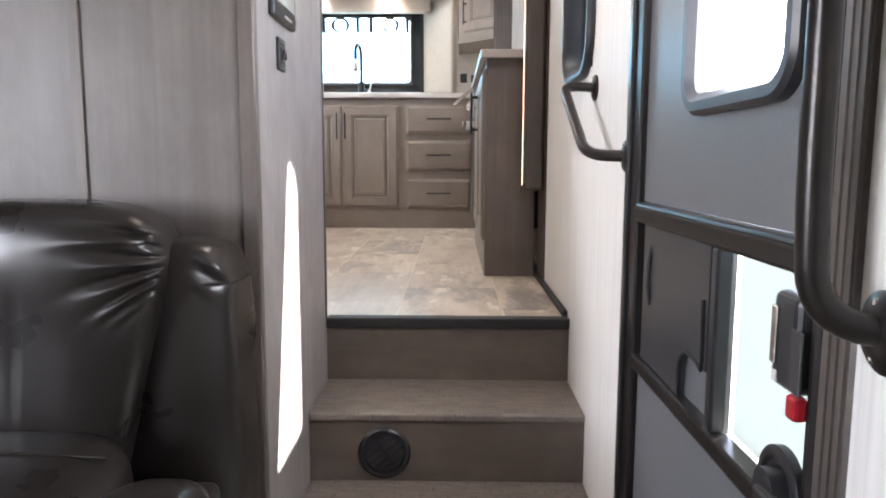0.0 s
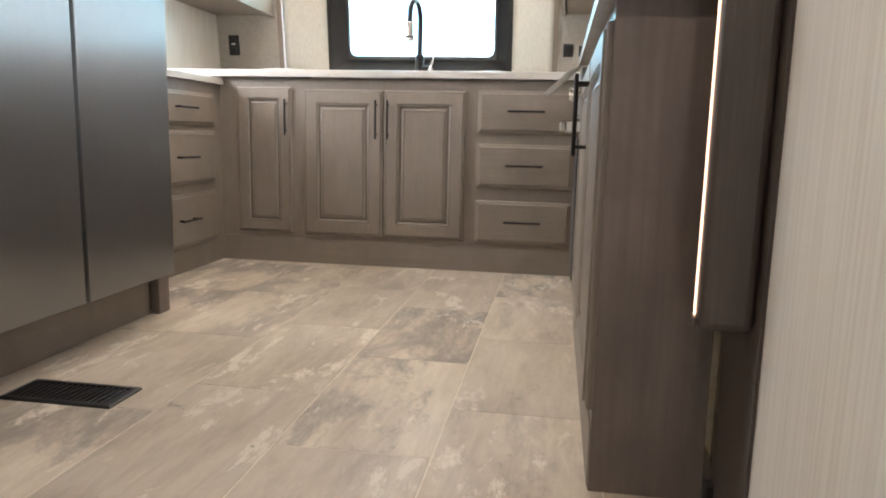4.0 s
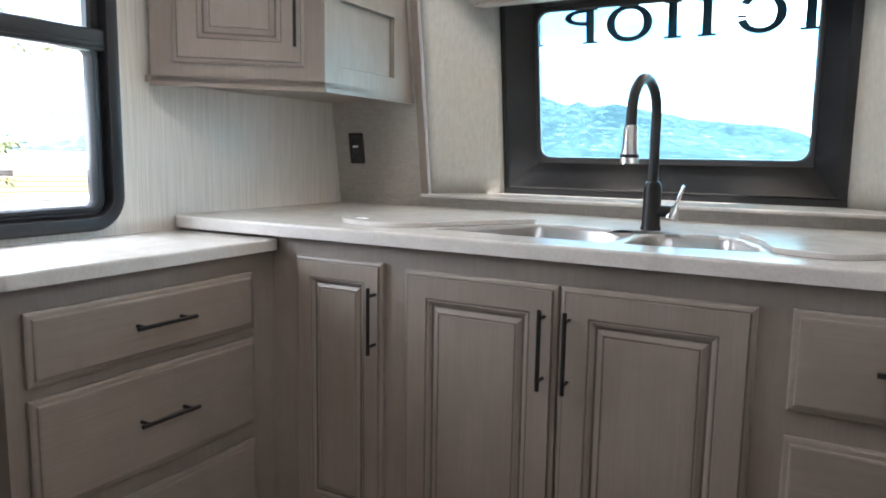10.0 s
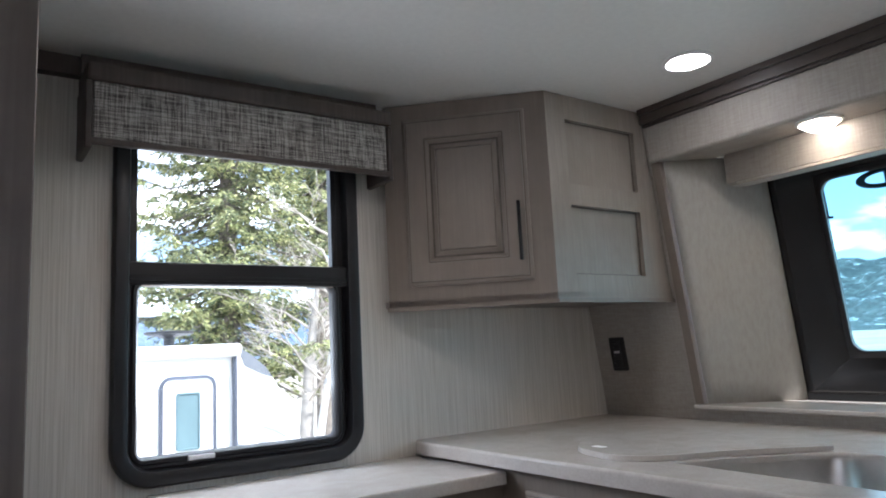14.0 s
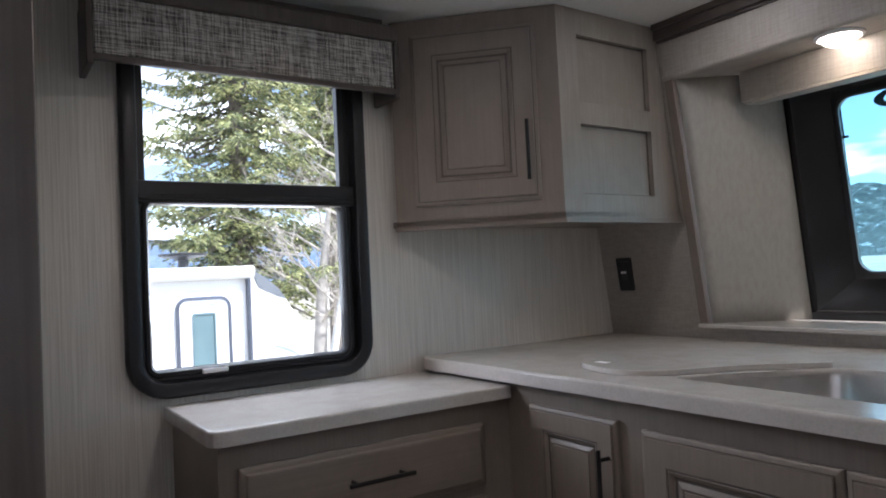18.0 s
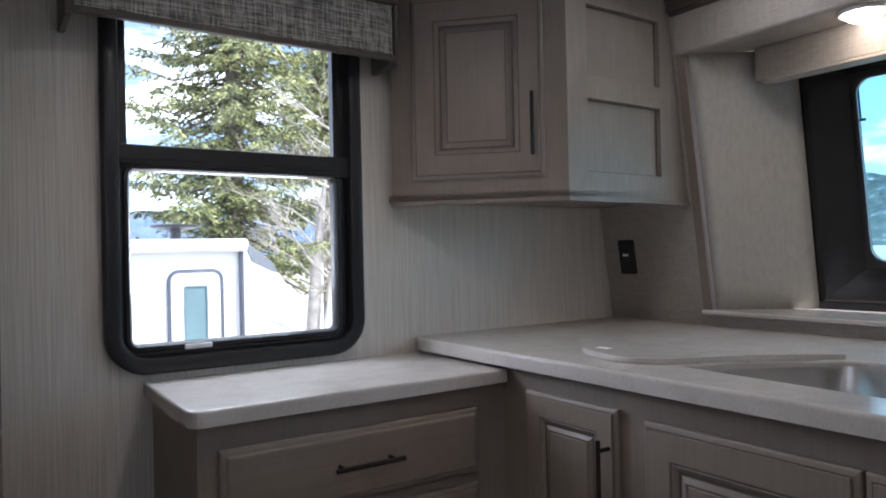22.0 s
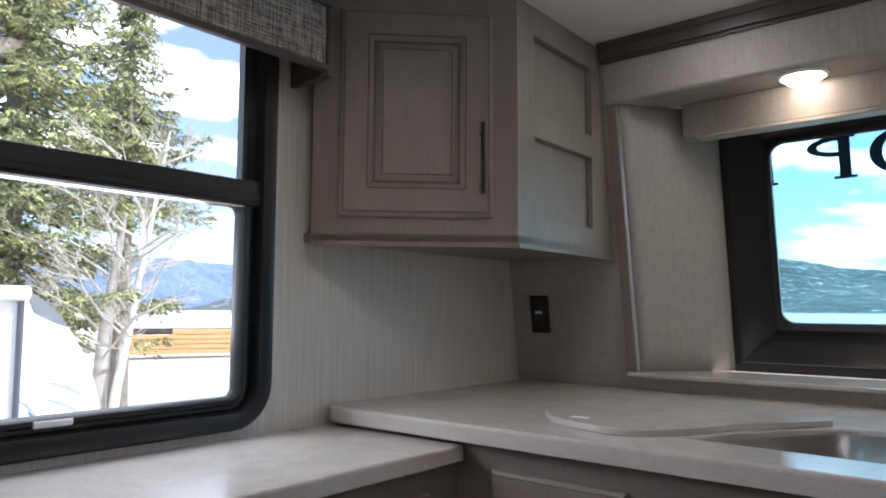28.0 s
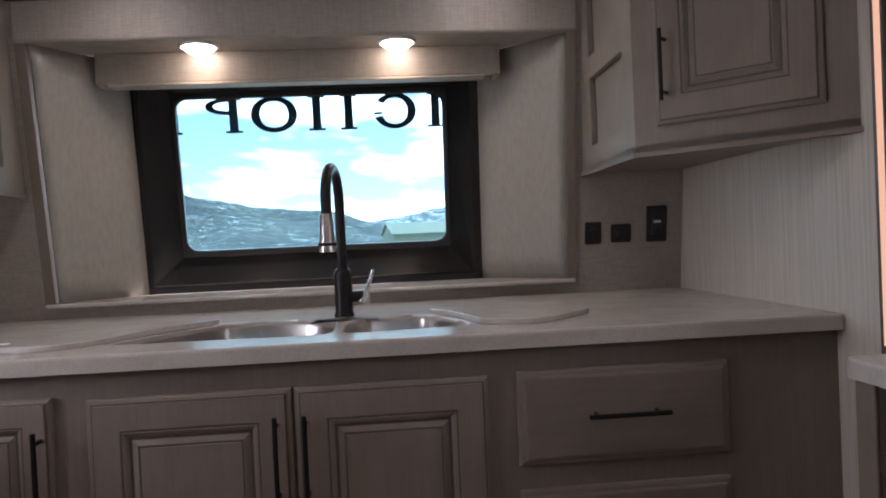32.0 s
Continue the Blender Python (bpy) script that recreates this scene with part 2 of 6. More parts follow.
# brushed stainless steel
_m = Mat("brushed_stainless", (0.50, 0.49, 0.48), 0.30, 1.0)
_g = _m.noise((700, 700, 5), 3, 0.6)
_h = _m.noise((2.5, 2.5, 2.5), 3, 0.5)
_m.color(_m.ramp(_g, [(0.3, (0.32, 0.325, 0.332)), (0.7, (0.34, 0.345, 0.352))])).roughness(_h, 0.34, 0.38).bump(_g, 0.01, 0.0003)
_m.b.inputs["Anisotropic"].default_value = 0.98
_tg = _m.n.new("ShaderNodeTangent")
_tg.direction_type, _tg.axis = "RADIAL", "Z"
_m.l.new(_tg.outputs["Tangent"], _m.b.inputs["Tangent"])
M_STEEL = _m.m

M_SINK = plain("dull_sink_steel", (0.52, 0.49, 0.46), 0.30, 1.0, 0.12, 14)

# solid-surface countertop
_m = Mat("white_stone_countertop", (0.72, 0.69, 0.64), 0.22)
_a = _m.noise((9, 9, 9), 6, 0.6, 1.2)
_b = _m.noise((160, 160, 160), 3, 0.6)
_c = _m.ramp(_a, [(0.36, (0.46, 0.427, 0.393)), (0.58, (0.525, 0.495, 0.462))])
_m.color(_m.mix(0.25, _c, _m.ramp(_b, [(0.35, (0.42, 0.39, 0.355)), (0.6, (0.60, 0.573, 0.54))]))).roughness(_a, 0.17, 0.23)
_m.b.inputs["Specular IOR Level"].default_value = 0.27
M_TOP = _m.m

# mottled stone-look vinyl tile
_m = Mat("stone_look_vinyl_tile", (0.55, 0.47, 0.37), 0.34)
_a = _m.noise((5.5, 1.7, 3), 7, 0.62, 0.25, rand=40)
_b = _m.noise((4.4, 1.6, 3), 10, 0.72, 0.35, rand=25)
_d = _m.noise((8.5, 3.2, 6), 10, 0.74, 0.3, rand=60)
_e = _m.noise((9, 7, 9), 10, 0.78, 0.2, rand=90)
_f = _m.noise((34, 6, 20), 7, 0.72, 0.5, rand=15)
_c = _m.ramp(_a, [(0.36, (0.36, 0.285, 0.205)), (0.47, (0.53, 0.44, 0.33)), (0.56, (0.62, 0.525, 0.405)), (0.66, (0.74, 0.645, 0.515))])
_c = _m.mix(0.45, _c, _m.ramp(_f, [(0.33, (0.44, 0.365, 0.28)), (0.62, (0.70, 0.605, 0.48))]))
_oi = _m.n.new("ShaderNodeObjectInfo")
_t = _m.ramp(_oi.outputs["Random"], [(0.25, (0.12,) * 3), (0.75, (0.95,) * 3)])
_c = _m.mix(_m.mix(1.0, _m.ramp(_b, [(0.46, (0, 0, 0)), (0.52, (0.6,) * 3), (0.58, (1.0,) * 3)]), _t, "MULTIPLY"), _c, (0.245, 0.215, 0.182))
_c = _m.mix(_m.ramp(_d, [(0.565, (0, 0, 0)), (0.62, (0.8,) * 3)]), _c, (0.82, 0.74, 0.61))
_c = _m.mix(_m.ramp(_e, [(0.625, (0, 0, 0)), (0.65, (0.7,) * 3)]), _c, (0.24, 0.205, 0.165))
_c = _m.random_tint(_m.mix(1.0, _c, (0.975, 0.985, 1.04), "MULTIPLY"), 0.18)
_m.color(_c).roughness(_f, 0.36, 0.50).bump(_d, 0.08, 0.001)
M_TILE = _m.m
M_GROUT = plain("pale_tile_joint", (0.78, 0.70, 0.58), 0.6, 0, 0.08, 30)

# dashed woodgrain vinyl of the treads
_m = Mat("stair_tread_vinyl", (0.15, 0.13, 0.115), 0.45)
_a = _m.noise((260, 26, 30), 3, 0.6)
_b = _m.noise((14, 60, 20), 4, 0.6)
_c = _m.mix(_m.ramp(_b, [(0.4, (0, 0, 0)), (0.6, (1, 1, 1))]), (0.19, 0.16, 0.138), (0.14, 0.116, 0.10))
_m.color(_m.mix(_m.ramp(_a, [(0.60, (0, 0, 0)), (0.68, (1, 1, 1))]), _c, (0.055, 0.046, 0.04))).bump(_a, 0.35, 0.001)
M_TREAD = _m.m

# dark brown leather
_m = Mat("dark_brown_leather", (0.02, 0.015, 0.012), 0.26)
_a = _m.noise((95, 95, 95), 3, 0.6)
_b = _m.noise((7, 7, 7), 3, 0.5)
_m.color(_m.ramp(_b, [(0.3, (0.013, 0.0105, 0.0095)), (0.7, (0.023, 0.0188, 0.0168))])).roughness(_b, 0.24, 0.33).bump(_a, 0.10, 0.0008)
_m.b.inputs["Specular IOR Level"].default_value = 0.36
M_LEATHER = _m.m

# woven valance cloth
_m = Mat("woven_grey_cloth", (0.25, 0.23, 0.22), 0.85)
_a = _m.noise((60, 430, 15), 2, 0.6)
_b = _m.noise((60, 13, 430), 2, 0.6)
_c = _m.mix(0.5, _m.ramp(_a, [(0.46, (0.06, 0.052, 0.05)), (0.56, (0.50, 0.47, 0.43))]), _m.ramp(_b, [(0.46, (0.06, 0.052, 0.05)), (0.56, (0.50, 0.47, 0.43))]))
_m.color(_c).bump(_a, 0.5, 0.0015)
M_CLOTH = _m.m

# glass
def glass(name, tint=(1, 1, 1), clear=0.94):
    m = bpy.data.materials.new(name)
    m.use_nodes = True
    n, l = m.node_tree.nodes, m.node_tree.links
    n.remove(n["Principled BSDF"])
    tr, gl, mx = n.new("ShaderNodeBsdfTransparent"), n.new("ShaderNodeBsdfGlossy"), n.new("ShaderNodeMixShader")
    tr.inputs["Color"].default_value = (*(v * clear for v in tint), 1)
    gl.inputs["Roughness"].default_value = 0.01
    lw = n.new("ShaderNodeFresnel")
    lw.inputs["IOR"].default_value = 1.3
    l.new(lw.outputs["Fac"], mx.inputs["Fac"])
    l.new(tr.outputs["BSDF"], mx.inputs[1])
    l.new(gl.outputs["BSDF"], mx.inputs[2])
    l.new(mx.outputs["Shader"], n["Material Output"].inputs["Surface"])
    return m


M_GLASS = glass("window_glass", (0.97, 1.0, 1.0))
M_GLASSR = glass("rear_window_glass", (0.70, 0.95, 1.0), 0.93)


def frosted(name, clear=0.10, col=(0.74, 0.77, 0.78)):
    m = bpy.data.materials.new(name)
    m.use_nodes = True
    n, l = m.node_tree.nodes, m.node_tree.links
    n.remove(n["Principled BSDF"])
    t, d, mx = n.new("ShaderNodeBsdfTranslucent"), n.new("ShaderNodeBsdfTransparent"), n.new("ShaderNodeMixShader")
    t.inputs["Color"].default_value = (*col, 1)
    mx.inputs["Fac"].default_value = clear
    l.new(t.outputs["BSDF"], mx.inputs[1])
    l.new(d.outputs["BSDF"], mx.inputs[2])
    l.new(mx.outputs["Shader"], n["Material Output"].inputs["Surface"])
    return m


M_FROST = frosted("frosted_door_pane")
M_FROSTD = frosted("translucent_white_skin", 0.0, (0.22, 0.235, 0.228))
M_SHADE = frosted("sun_diffusing_shade", 0.0, (0.74, 0.77, 0.80))


def glow(name, color, strength):
    m = bpy.data.materials.new(name)
    m.use_nodes = True
    n, l = m.node_tree.nodes, m.node_tree.links
    n.remove(n["Principled BSDF"])
    e = n.new("ShaderNodeEmission")
    e.inputs["Color"].default_value = (*color, 1)
    e.inputs["Strength"].default_value = strength
    l.new(e.outputs["Emission"], n["Material Output"].inputs["Surface"])
    return m


M_PUCK = glow("puck_light_lens", (1.0, 0.86, 0.68), 9.0)
M_CPUCK = glow("ceiling_light_lens", (1.0, 0.97, 0.92), 12.0)
M_LED = glow("led_strip_lens", (1.0, 0.60, 0.40), 0.42)
M_LCD = glow("lcd_glow", (0.75, 0.80, 0.76), 0.035)

# ---- helpers for meshes ----


def bm_box(bm, x0, x1, y0, y1, z0, z1, bevel=0.0, seg=1):
    vs = [bm.verts.new((x, y, z)) for x in (x0, x1) for y in (y0, y1) for z in (z0, z1)]
    fs = []
    for a, b, c, d in ((0, 1, 3, 2), (4, 6, 7, 5), (0, 4, 5, 1), (2, 3, 7, 6), (0, 2, 6, 4), (1, 5, 7, 3)):
        fs.append(bm.faces.new((vs[a], vs[b], vs[c], vs[d])))
    if bevel:
        es = list({e for f in fs for e in f.edges})
        bmesh.ops.bevel(bm, geom=es, offset=bevel, segments=seg, profile=0.5, affect="EDGES")
    return bm


def box(x0, x1, y0, y1, z0, z1, bevel=0.0, seg=1):
    return bm_box(bmesh.new(), min(x0, x1), max(x0, x1), min(y0, y1), max(y0, y1), min(z0, z1), max(z0, z1), bevel, seg)


def ring_points(w, h, r, inset, seg):
    """Corners of a rounded rectangle about the origin, in x and z."""
    a, b, rr = w / 2 - inset, h / 2 - inset, max(r - inset, 0.0)
    if r <= 0:
        return [(-a, -b), (a, -b), (a, b), (-a, b)]
    rr = max(rr, 0.0005)
    pts = []
    for cx, cz, a0 in ((a - rr, -b + rr, -90), (a - rr, b - rr, 0), (-a + rr, b - rr, 90), (-a + rr, -b + rr, 180)):
        for k in range(seg + 1):
            t = radians(a0 + 90 * k / seg)
            pts.append((cx + rr * math.cos(t), cz + rr * math.sin(t)))
    return pts


def profile_panel(w, h, prof, r=0.0, seg=5, cap0=True, cap1=True, loop=False):
    """Nested rectangles (inset, y) joined into a moulded panel in the xz plane, front at -y."""
    bm = bmesh.new()
    rings = [[bm.verts.new((x, y, z)) for x, z in ring_points(w, h, r, i, seg)] for i, y in prof]
    n = len(rings[0])
    pairs = list(zip(rings, rings[1:]))
    if loop:
        pairs.append((rings[-1], rings[0]))
    for a, b in pairs:
        for k in range(n):
            bm.faces.new((a[k], a[(k + 1) % n], b[(k + 1) % n], b[k]))
    if cap0 and not loop:
        bm.faces.new(rings[0][::-1])
    if cap1 and not loop:
        bm.faces.new(rings[-1])
    return bm


def moved(bm, m):
    bmesh.ops.transform(bm, matrix=m, verts=bm.verts)
    return bm


def tube(bm, pts, rad, seg=12, caps=True):
    """A round tube along points; rad may be a list."""
    pts = [Vector(p) for p in pts]
    rads = rad if isinstance(rad, (list, tuple)) else [rad] * len(pts)
    rings, up = [], None
    for i, p in enumerate(pts):
        d = (pts[min(i + 1, len(pts) - 1)] - pts[max(i - 1, 0)]).normalized()
        if up is None:
            up = Vector((0, 0, 1)) if abs(d.z) < 0.9 else Vector((1, 0, 0))
        s = d.cross(up).normalized()
        up = s.cross(d).normalized()
        rings.append([bm.verts.new(p + rads[i] * (math.cos(a) * s + math.sin(a) * up)) for a in (2 * math.pi * k / seg for k in range(seg))])
    for a, b in zip(rings, rings[1:]):
        for k in range(seg):
            bm.faces.new((a[k], b[k], b[(k + 1) % seg], a[(k + 1) % seg]))
    if caps:
        bm.faces.new(rings[0])
        bm.faces.new(rings[-1][::-1])
    return bm


def bend(pts, rad, seg=6):
    """Round the corners of a polyline."""
    pts = [Vector(p) for p in pts]
    out = [pts[0]]
    for a, b, c in zip(pts, pts[1:], pts[2:]):
        u, v = (a - b).normalized(), (c - b).normalized()
        p, q = b + u * rad, b + v * rad
        for k in range(seg + 1):
            t = k / seg
            out.append((1 - t) ** 2 * p + 2 * t * (1 - t) * b + t * t * q)
    return out + [pts[-1]]


def lathe(bm, prof, centre, axis="z", seg=24):
    """(radius, height) pairs turned about an axis."""
    c = Vector(centre)
    rings = []
    for r, hgt in prof:
        ring = []
        for k in range(seg):
            a = 2 * math.pi * k / seg
            u, v = r * math.cos(a), r * math.sin(a)
            p = {"z": (u, v, hgt), "y": (u, hgt, -v), "x": (hgt, u, v)}[axis]
            ring.append(bm.verts.new(c + Vector(p)))
        rings.append(ring)
    for a, b in zip(rings, rings[1:]):
        for k in range(seg):
            bm.faces.new((a[k], a[(k + 1) % seg], b[(k + 1) % seg], b[k]))
    if prof[0][0] > 1e-5:
        bm.faces.new(rings[0][::-1])
    if prof[-1][0] > 1e-5:
        bm.faces.new(rings[-1])
    return bm


def mesh_object(name, bm, material, smooth=False):
    bmesh.ops.remove_doubles(bm, verts=bm.verts, dist=1e-5)
    bmesh.ops.recalc_face_normals(bm, faces=bm.faces)
    me = bpy.data.meshes.new(name)
    bm.to_mesh(me)
    bm.free()
    me.materials.append(material)
    if smooth:
        me.shade_smooth()
        me.set_sharp_from_angle(angle=radians(38))
    return new(name, me)


def part(name, bm, material, parent, label="", smooth=False):
    """One mesh in world coordinates under a thing or a part."""
    ob = mesh_object(name, bm, material, smooth)
    ob.parent = parent
    if parent.type == "EMPTY":
        ob.matrix_parent_inverse = Matrix.Translation(-parent.location)
    if label:
        tagged(ob, label)
    return ob


def thing(name, at, label, category, group="", kind=""):
    ob = new(name)
    ob.empty_display_size = 0.1
    ob.location = at
    return tagged(ob, label, category, group, kind)


def solo(name, bm, material, label="", category="", group="", kind="", smooth=False):
    return tagged(mesh_object(name, bm, material, smooth), label, category, group, kind)


def structure(name, bm, material, label=""):
    return solo(name, bm, material, label, kind="structure")


SOUTH, EAST, WEST = 0, 90, -90  # way a front faces: -y, +x, -x


def facing(x, y, z, turn):
    return pose(x, y, z, 0, 0, turn)


RAISED = [(0.0, 0.0), (0.0, -0.010), (0.003, -0.0125), (0.009, -0.014), (0.0125, -0.0145), (0.0135, -0.019), (0.064, -0.019), (0.066, -0.0162), (0.070, -0.0175), (0.075, -0.0150),
          (0.080, -0.0105), (0.085, -0.0098), (0.091, -0.0125), (0.0965, -0.0150), (0.0985, -0.0150), (0.1005, -0.0118), (0.1030, -0.0155)]
SLABBED = [(0.0, 0.0), (0.0, -0.010), (0.004, -0.0125), (0.012, -0.0135), (0.014, -0.018), (0.018, -0.019)]


def bar_pull(length, turn, upright, x, y, z, parent):
    """Round black bar pull on two posts, about a centre on the front plane."""
    bm = bmesh.new()
    h = length / 2
    tube(bm, [(-h, -0.031, 0), (-h + 0.001, -0.031, 0), (h - 0.001, -0.031, 0), (h, -0.031, 0)], [0.0038, 0.0052, 0.0052, 0.0038], 12)
    for s in (-1, 1):
        c = s * (h - 0.022)
        tube(bm, [(c, 0.0, 0), (c, -0.028, 0)], 0.0045, 10)
    m = facing(x, y, z, turn)
    if upright:
        m = m @ pose(0, 0, 0, 0, 90, 0)
    return part("handle", moved(bm, m), M_BLACKM, parent, "slim matte black bar pull", smooth=True)


def glaze_lines(w, h, insets, depth, m, parent):
    """Thin dark glaze lying in the mouldings."""
    bm = bmesh.new()
    for i, wd, y in insets:
        a = [bm.verts.new((x, y, z)) for x, z in ring_points(w, h, 0, i, 1)]
        b = [bm.verts.new((x, y, z)) for x, z in ring_points(w, h, 0, i + wd, 1)]
        for k in range(4):
            bm.faces.new((a[k], a[(k + 1) % 4], b[(k + 1) % 4], b[k]))
    return part("glaze", moved(bm, m), M_GLAZE, parent)


def GLAZED(k):
    return [(0.0098 * k, 0.003 * k, -0.0148), (0.0655 * k, 0.0028 * k, -0.0170), (0.0795 * k, 0.0060 * k, -0.0108), (0.0990 * k, 0.0030 * k, -0.0135)]


def cabinet_door(x, y, z, w, h, turn, parent, handle=None, mat=None):
    """Raised-panel door; x, y, z is the middle of its back."""
    m = facing(x, y, z, turn)
    prof = RAISED if w > 0.3 else [(i * 0.82, d) for i, d in RAISED]
    d = part("door", moved(profile_panel(w, h, prof), m), mat or M_CAB, parent)
    k = 1 if w > 0.3 else 0.82
    glaze_lines(w, h, GLAZED(k), 0, m, d)
    if handle:
        hx, hz, length = handle
        p = m @ Vector((hx, -0.019, hz))
        bar_pull(length, turn, True, *p, d)
    return d


def drawer_front(x, y, z, w, h, turn, parent, pull=0.16):
    m = facing(x, y, z, turn)
    d = part("drawer", moved(profile_panel(w, h, SLABBED), m), M_CABX if turn == 0 else M_CABY, parent)
    glaze_lines(w, h, [(0.0125, 0.0018, -0.0142)], 0, m, d)
    p = m @ Vector((0, -0.019, 0.004))
    bar_pull(pull, turn, False, *p, d)
    return d

# ---- large structure ----
XL, XR, XK = -2.445, -0.040, -0.020      # side wall, stair wall, wall beside the sink
ZC, ZL = 1.966, -0.591                  # ceiling, living-room floor
NOSE = 0.172                            # edge of the raised kitchen floor

structure("floor", box(XL - 0.05, 0.5, NOSE + 0.022, 4.0, -0.09, -0.0012), M_GROUT, "stone-look vinyl floor of the raised kitchen")
structure("floor_living", box(-2.7, XR, -4.3, NOSE - 0.55, ZL - 0.06, ZL), M_PANEL, "wood-look floor of the living room")
bm = bm_box(bmesh.new(), -2.75, XK + 0.05, -4.35, 4.4, ZC, ZC + 0.06)
bm_box(bm, XK + 0.0501, 0.67, 0.99, 2.86, ZC, ZC + 0.06)
structure("ceiling", bm, M_CEIL, "white vinyl ceiling")
structure("wall_living_south", box(-2.75, XR + 0.05, -4.35, -4.3, ZL, ZC), M_WALL, "cream wall of the living room")
# the opening at y -3 to -2 is added for the fill lamp
bm = bmesh.new()
for y0, y1, z0, z1 in ((-4.3, -3.0, ZL, ZC), (-2.0, -0.57, ZL, ZC), (-3.0, -2.0, ZL, 0.30), (-3.0, -2.0, 1.2, ZC)):
    bm_box(bm, -2.75, -2.7, y0, y1, z0, z1)
structure("wall_living_west", bm, M_WALL, "cream wall of the living room")

# side wall with its window opening
WY0, WY1, WZ0, WZ1 = 2.297, 2.907, 0.968, 1.83
bm = bmesh.new()
for y0, y1, z0, z1 in ((0.1, WY0, -0.1, ZC), (WY1, 4.0, -0.1, ZC), (WY0, WY1, -0.1, WZ0), (WY0, WY1, WZ1, ZC)):
    bm_box(bm, XL - 0.05, XL, y0, y1, z0, z1)
structure("wall_west", bm, M_WALL, "cream ribbed-wallpaper side wall with a window")

# wall beside the sink
structure("wall_east_sink", box(XK, XK + 0.05, 2.80, 4.0, -0.1, ZC), M_WALL, "cream ribbed-wallpaper wall beside the sink")
# slide-out box that holds the range
bm = bmesh.new()
for y0, y1, z0, z1 in ((0.99, 1.12, -0.1, ZC), (2.12, 2.86, -0.1, ZC), (1.12, 2.12, -0.1, 1.10), (1.12, 2.12, 1.66, ZC)):
    bm_box(bm, 0.62, 0.67, y0, y1, z0, z1)
bm_box(bm, XR + 0.002, 0.62, 1.003, 1.04, -0.1, ZC)
bm_box(bm, XK + 0.05, 0.62, 2.80, 2.86, -0.1, ZC)
structure("wall_slide_out", bm, M_WALL, "cream walls of the slide-out")

# unseen window for the refrigerator's bright reflection; its shade is added to diffuse sun
sh_ = thing("window_slide_out", (0.62, 1.62, 1.38), "unseen slide-out window with a white shade added to soften the sun", "window", kind="structure")
part("window_frame", moved(profile_panel(1.04, 0.60, [(0.0, 0.0), (0.0, -0.018), (0.03, -0.018), (0.03, 0.03), (0.02, 0.03), (0.02, 0.0)], 0.06, 6, False, False, True), facing(0.62, 1.62, 1.38, WEST)), M_FRAME, sh_)
part("shade", box(0.635, 0.638, 1.12, 2.12, 1.10, 1.66), M_SHADE, sh_, "white shade added to diffuse the sun")

# wall beside the stairs, with the slim window and the entry door
SY0, SY1, SZ0, SZ1 = -0.088, 0.293, 0.735, 1.525
DY0, DY1 = -1.356, -0.505
bm = bmesh.new()
for y0, y1, z0, z1 in ((SY1, 0.995, ZL, ZC), (SY0, SY1, ZL, SZ0), (SY0, SY1, SZ1, ZC), (DY1, SY0, ZL, ZC), (DY0, DY1, 1.30, ZC), (-4.3, DY0, ZL, ZC)):
    bm_box(bm, XR, XR + 0.05, y0, y1, z0, z1)
structure("wall_east_stairs", bm, M_WALLW, "pale vinyl wall beside the stairs")

# rear wall: leans out towards the bottom, with a deep window recess
def rear_y(z):
    return 3.94 - 0.140 * (z - 0.96)


RX0, RX1, RZ0, RZ1 = -2.022, -0.407, 1.008, 1.787


def slab(bm, x0, x1, z0, z1, thick=0.05):
    vs = [bm.verts.new((x, rear_y(z) + d, z)) for x in (x0, x1) for d in (0, thick) for z in (z0, z1)]
    for a, b, c, d in ((0, 1, 3, 2), (4, 6, 7, 5), (0, 4, 5, 1), (2, 3, 7, 6), (0, 2, 6, 4), (1, 5, 7, 3)):
        bm.faces.new((vs[a], vs[b], vs[c], vs[d]))


bm = bmesh.new()
slab(bm, XL, RX0, -0.1, ZC)
slab(bm, RX1, XK, -0.1, ZC)
slab(bm, RX0, RX1, -0.1, RZ0 - 0.004)
slab(bm, RX0, RX1, RZ1 + 0.003, ZC)
structure("wall_north", bm, M_LINEN, "beige linen-wallpaper rear wall with a deep window recess")


# splayed sides, sill and top of the recess
def quad_prism(pts, off):
    bm = bmesh.new()
    a = [bm.verts.new(p) for p in pts]
    b = [bm.verts.new(Vector(p) + Vector(off)) for p in pts]
    bm.faces.new(a)
    bm.faces.new(b[::-1])
    for k in range(4):
        bm.faces.new((a[k], b[k], b[(k + 1) % 4], a[(k + 1) % 4]))
    return bm


FX0, FX1 = -1.828, -0.655        # window frame's outer sides
FZ0, FZ1 = 1.02, 1.787
FYB, FYT = 4.172, 4.072          # its plane at the bottom and the top


def frame_y(z):
    return FYB + (FYT - FYB) * (z - FZ0) / (FZ1 - FZ0)


def ruled(p0, p1, p2, p3, n=10):
    """Smooth sheet between two edges p0-p1 (bottom) and p3-p2 (top), with a back."""
    bm = bmesh.new()
    g = []
    for i in range(n + 1):
        row = []
        for k in range(n + 1):
            u, v = i / n, k / n
            lo, hi = Vector(p0).lerp(Vector(p1), u), Vector(p3).lerp(Vector(p2), u)
            row.append(bm.verts.new(lo.lerp(hi, v)))
        g.append(row)
    for a_, b_ in zip(g, g[1:]):
        for k in range(n):
            bm.faces.new((a_[k], b_[k], b_[k + 1], a_[k + 1]))
    return bm


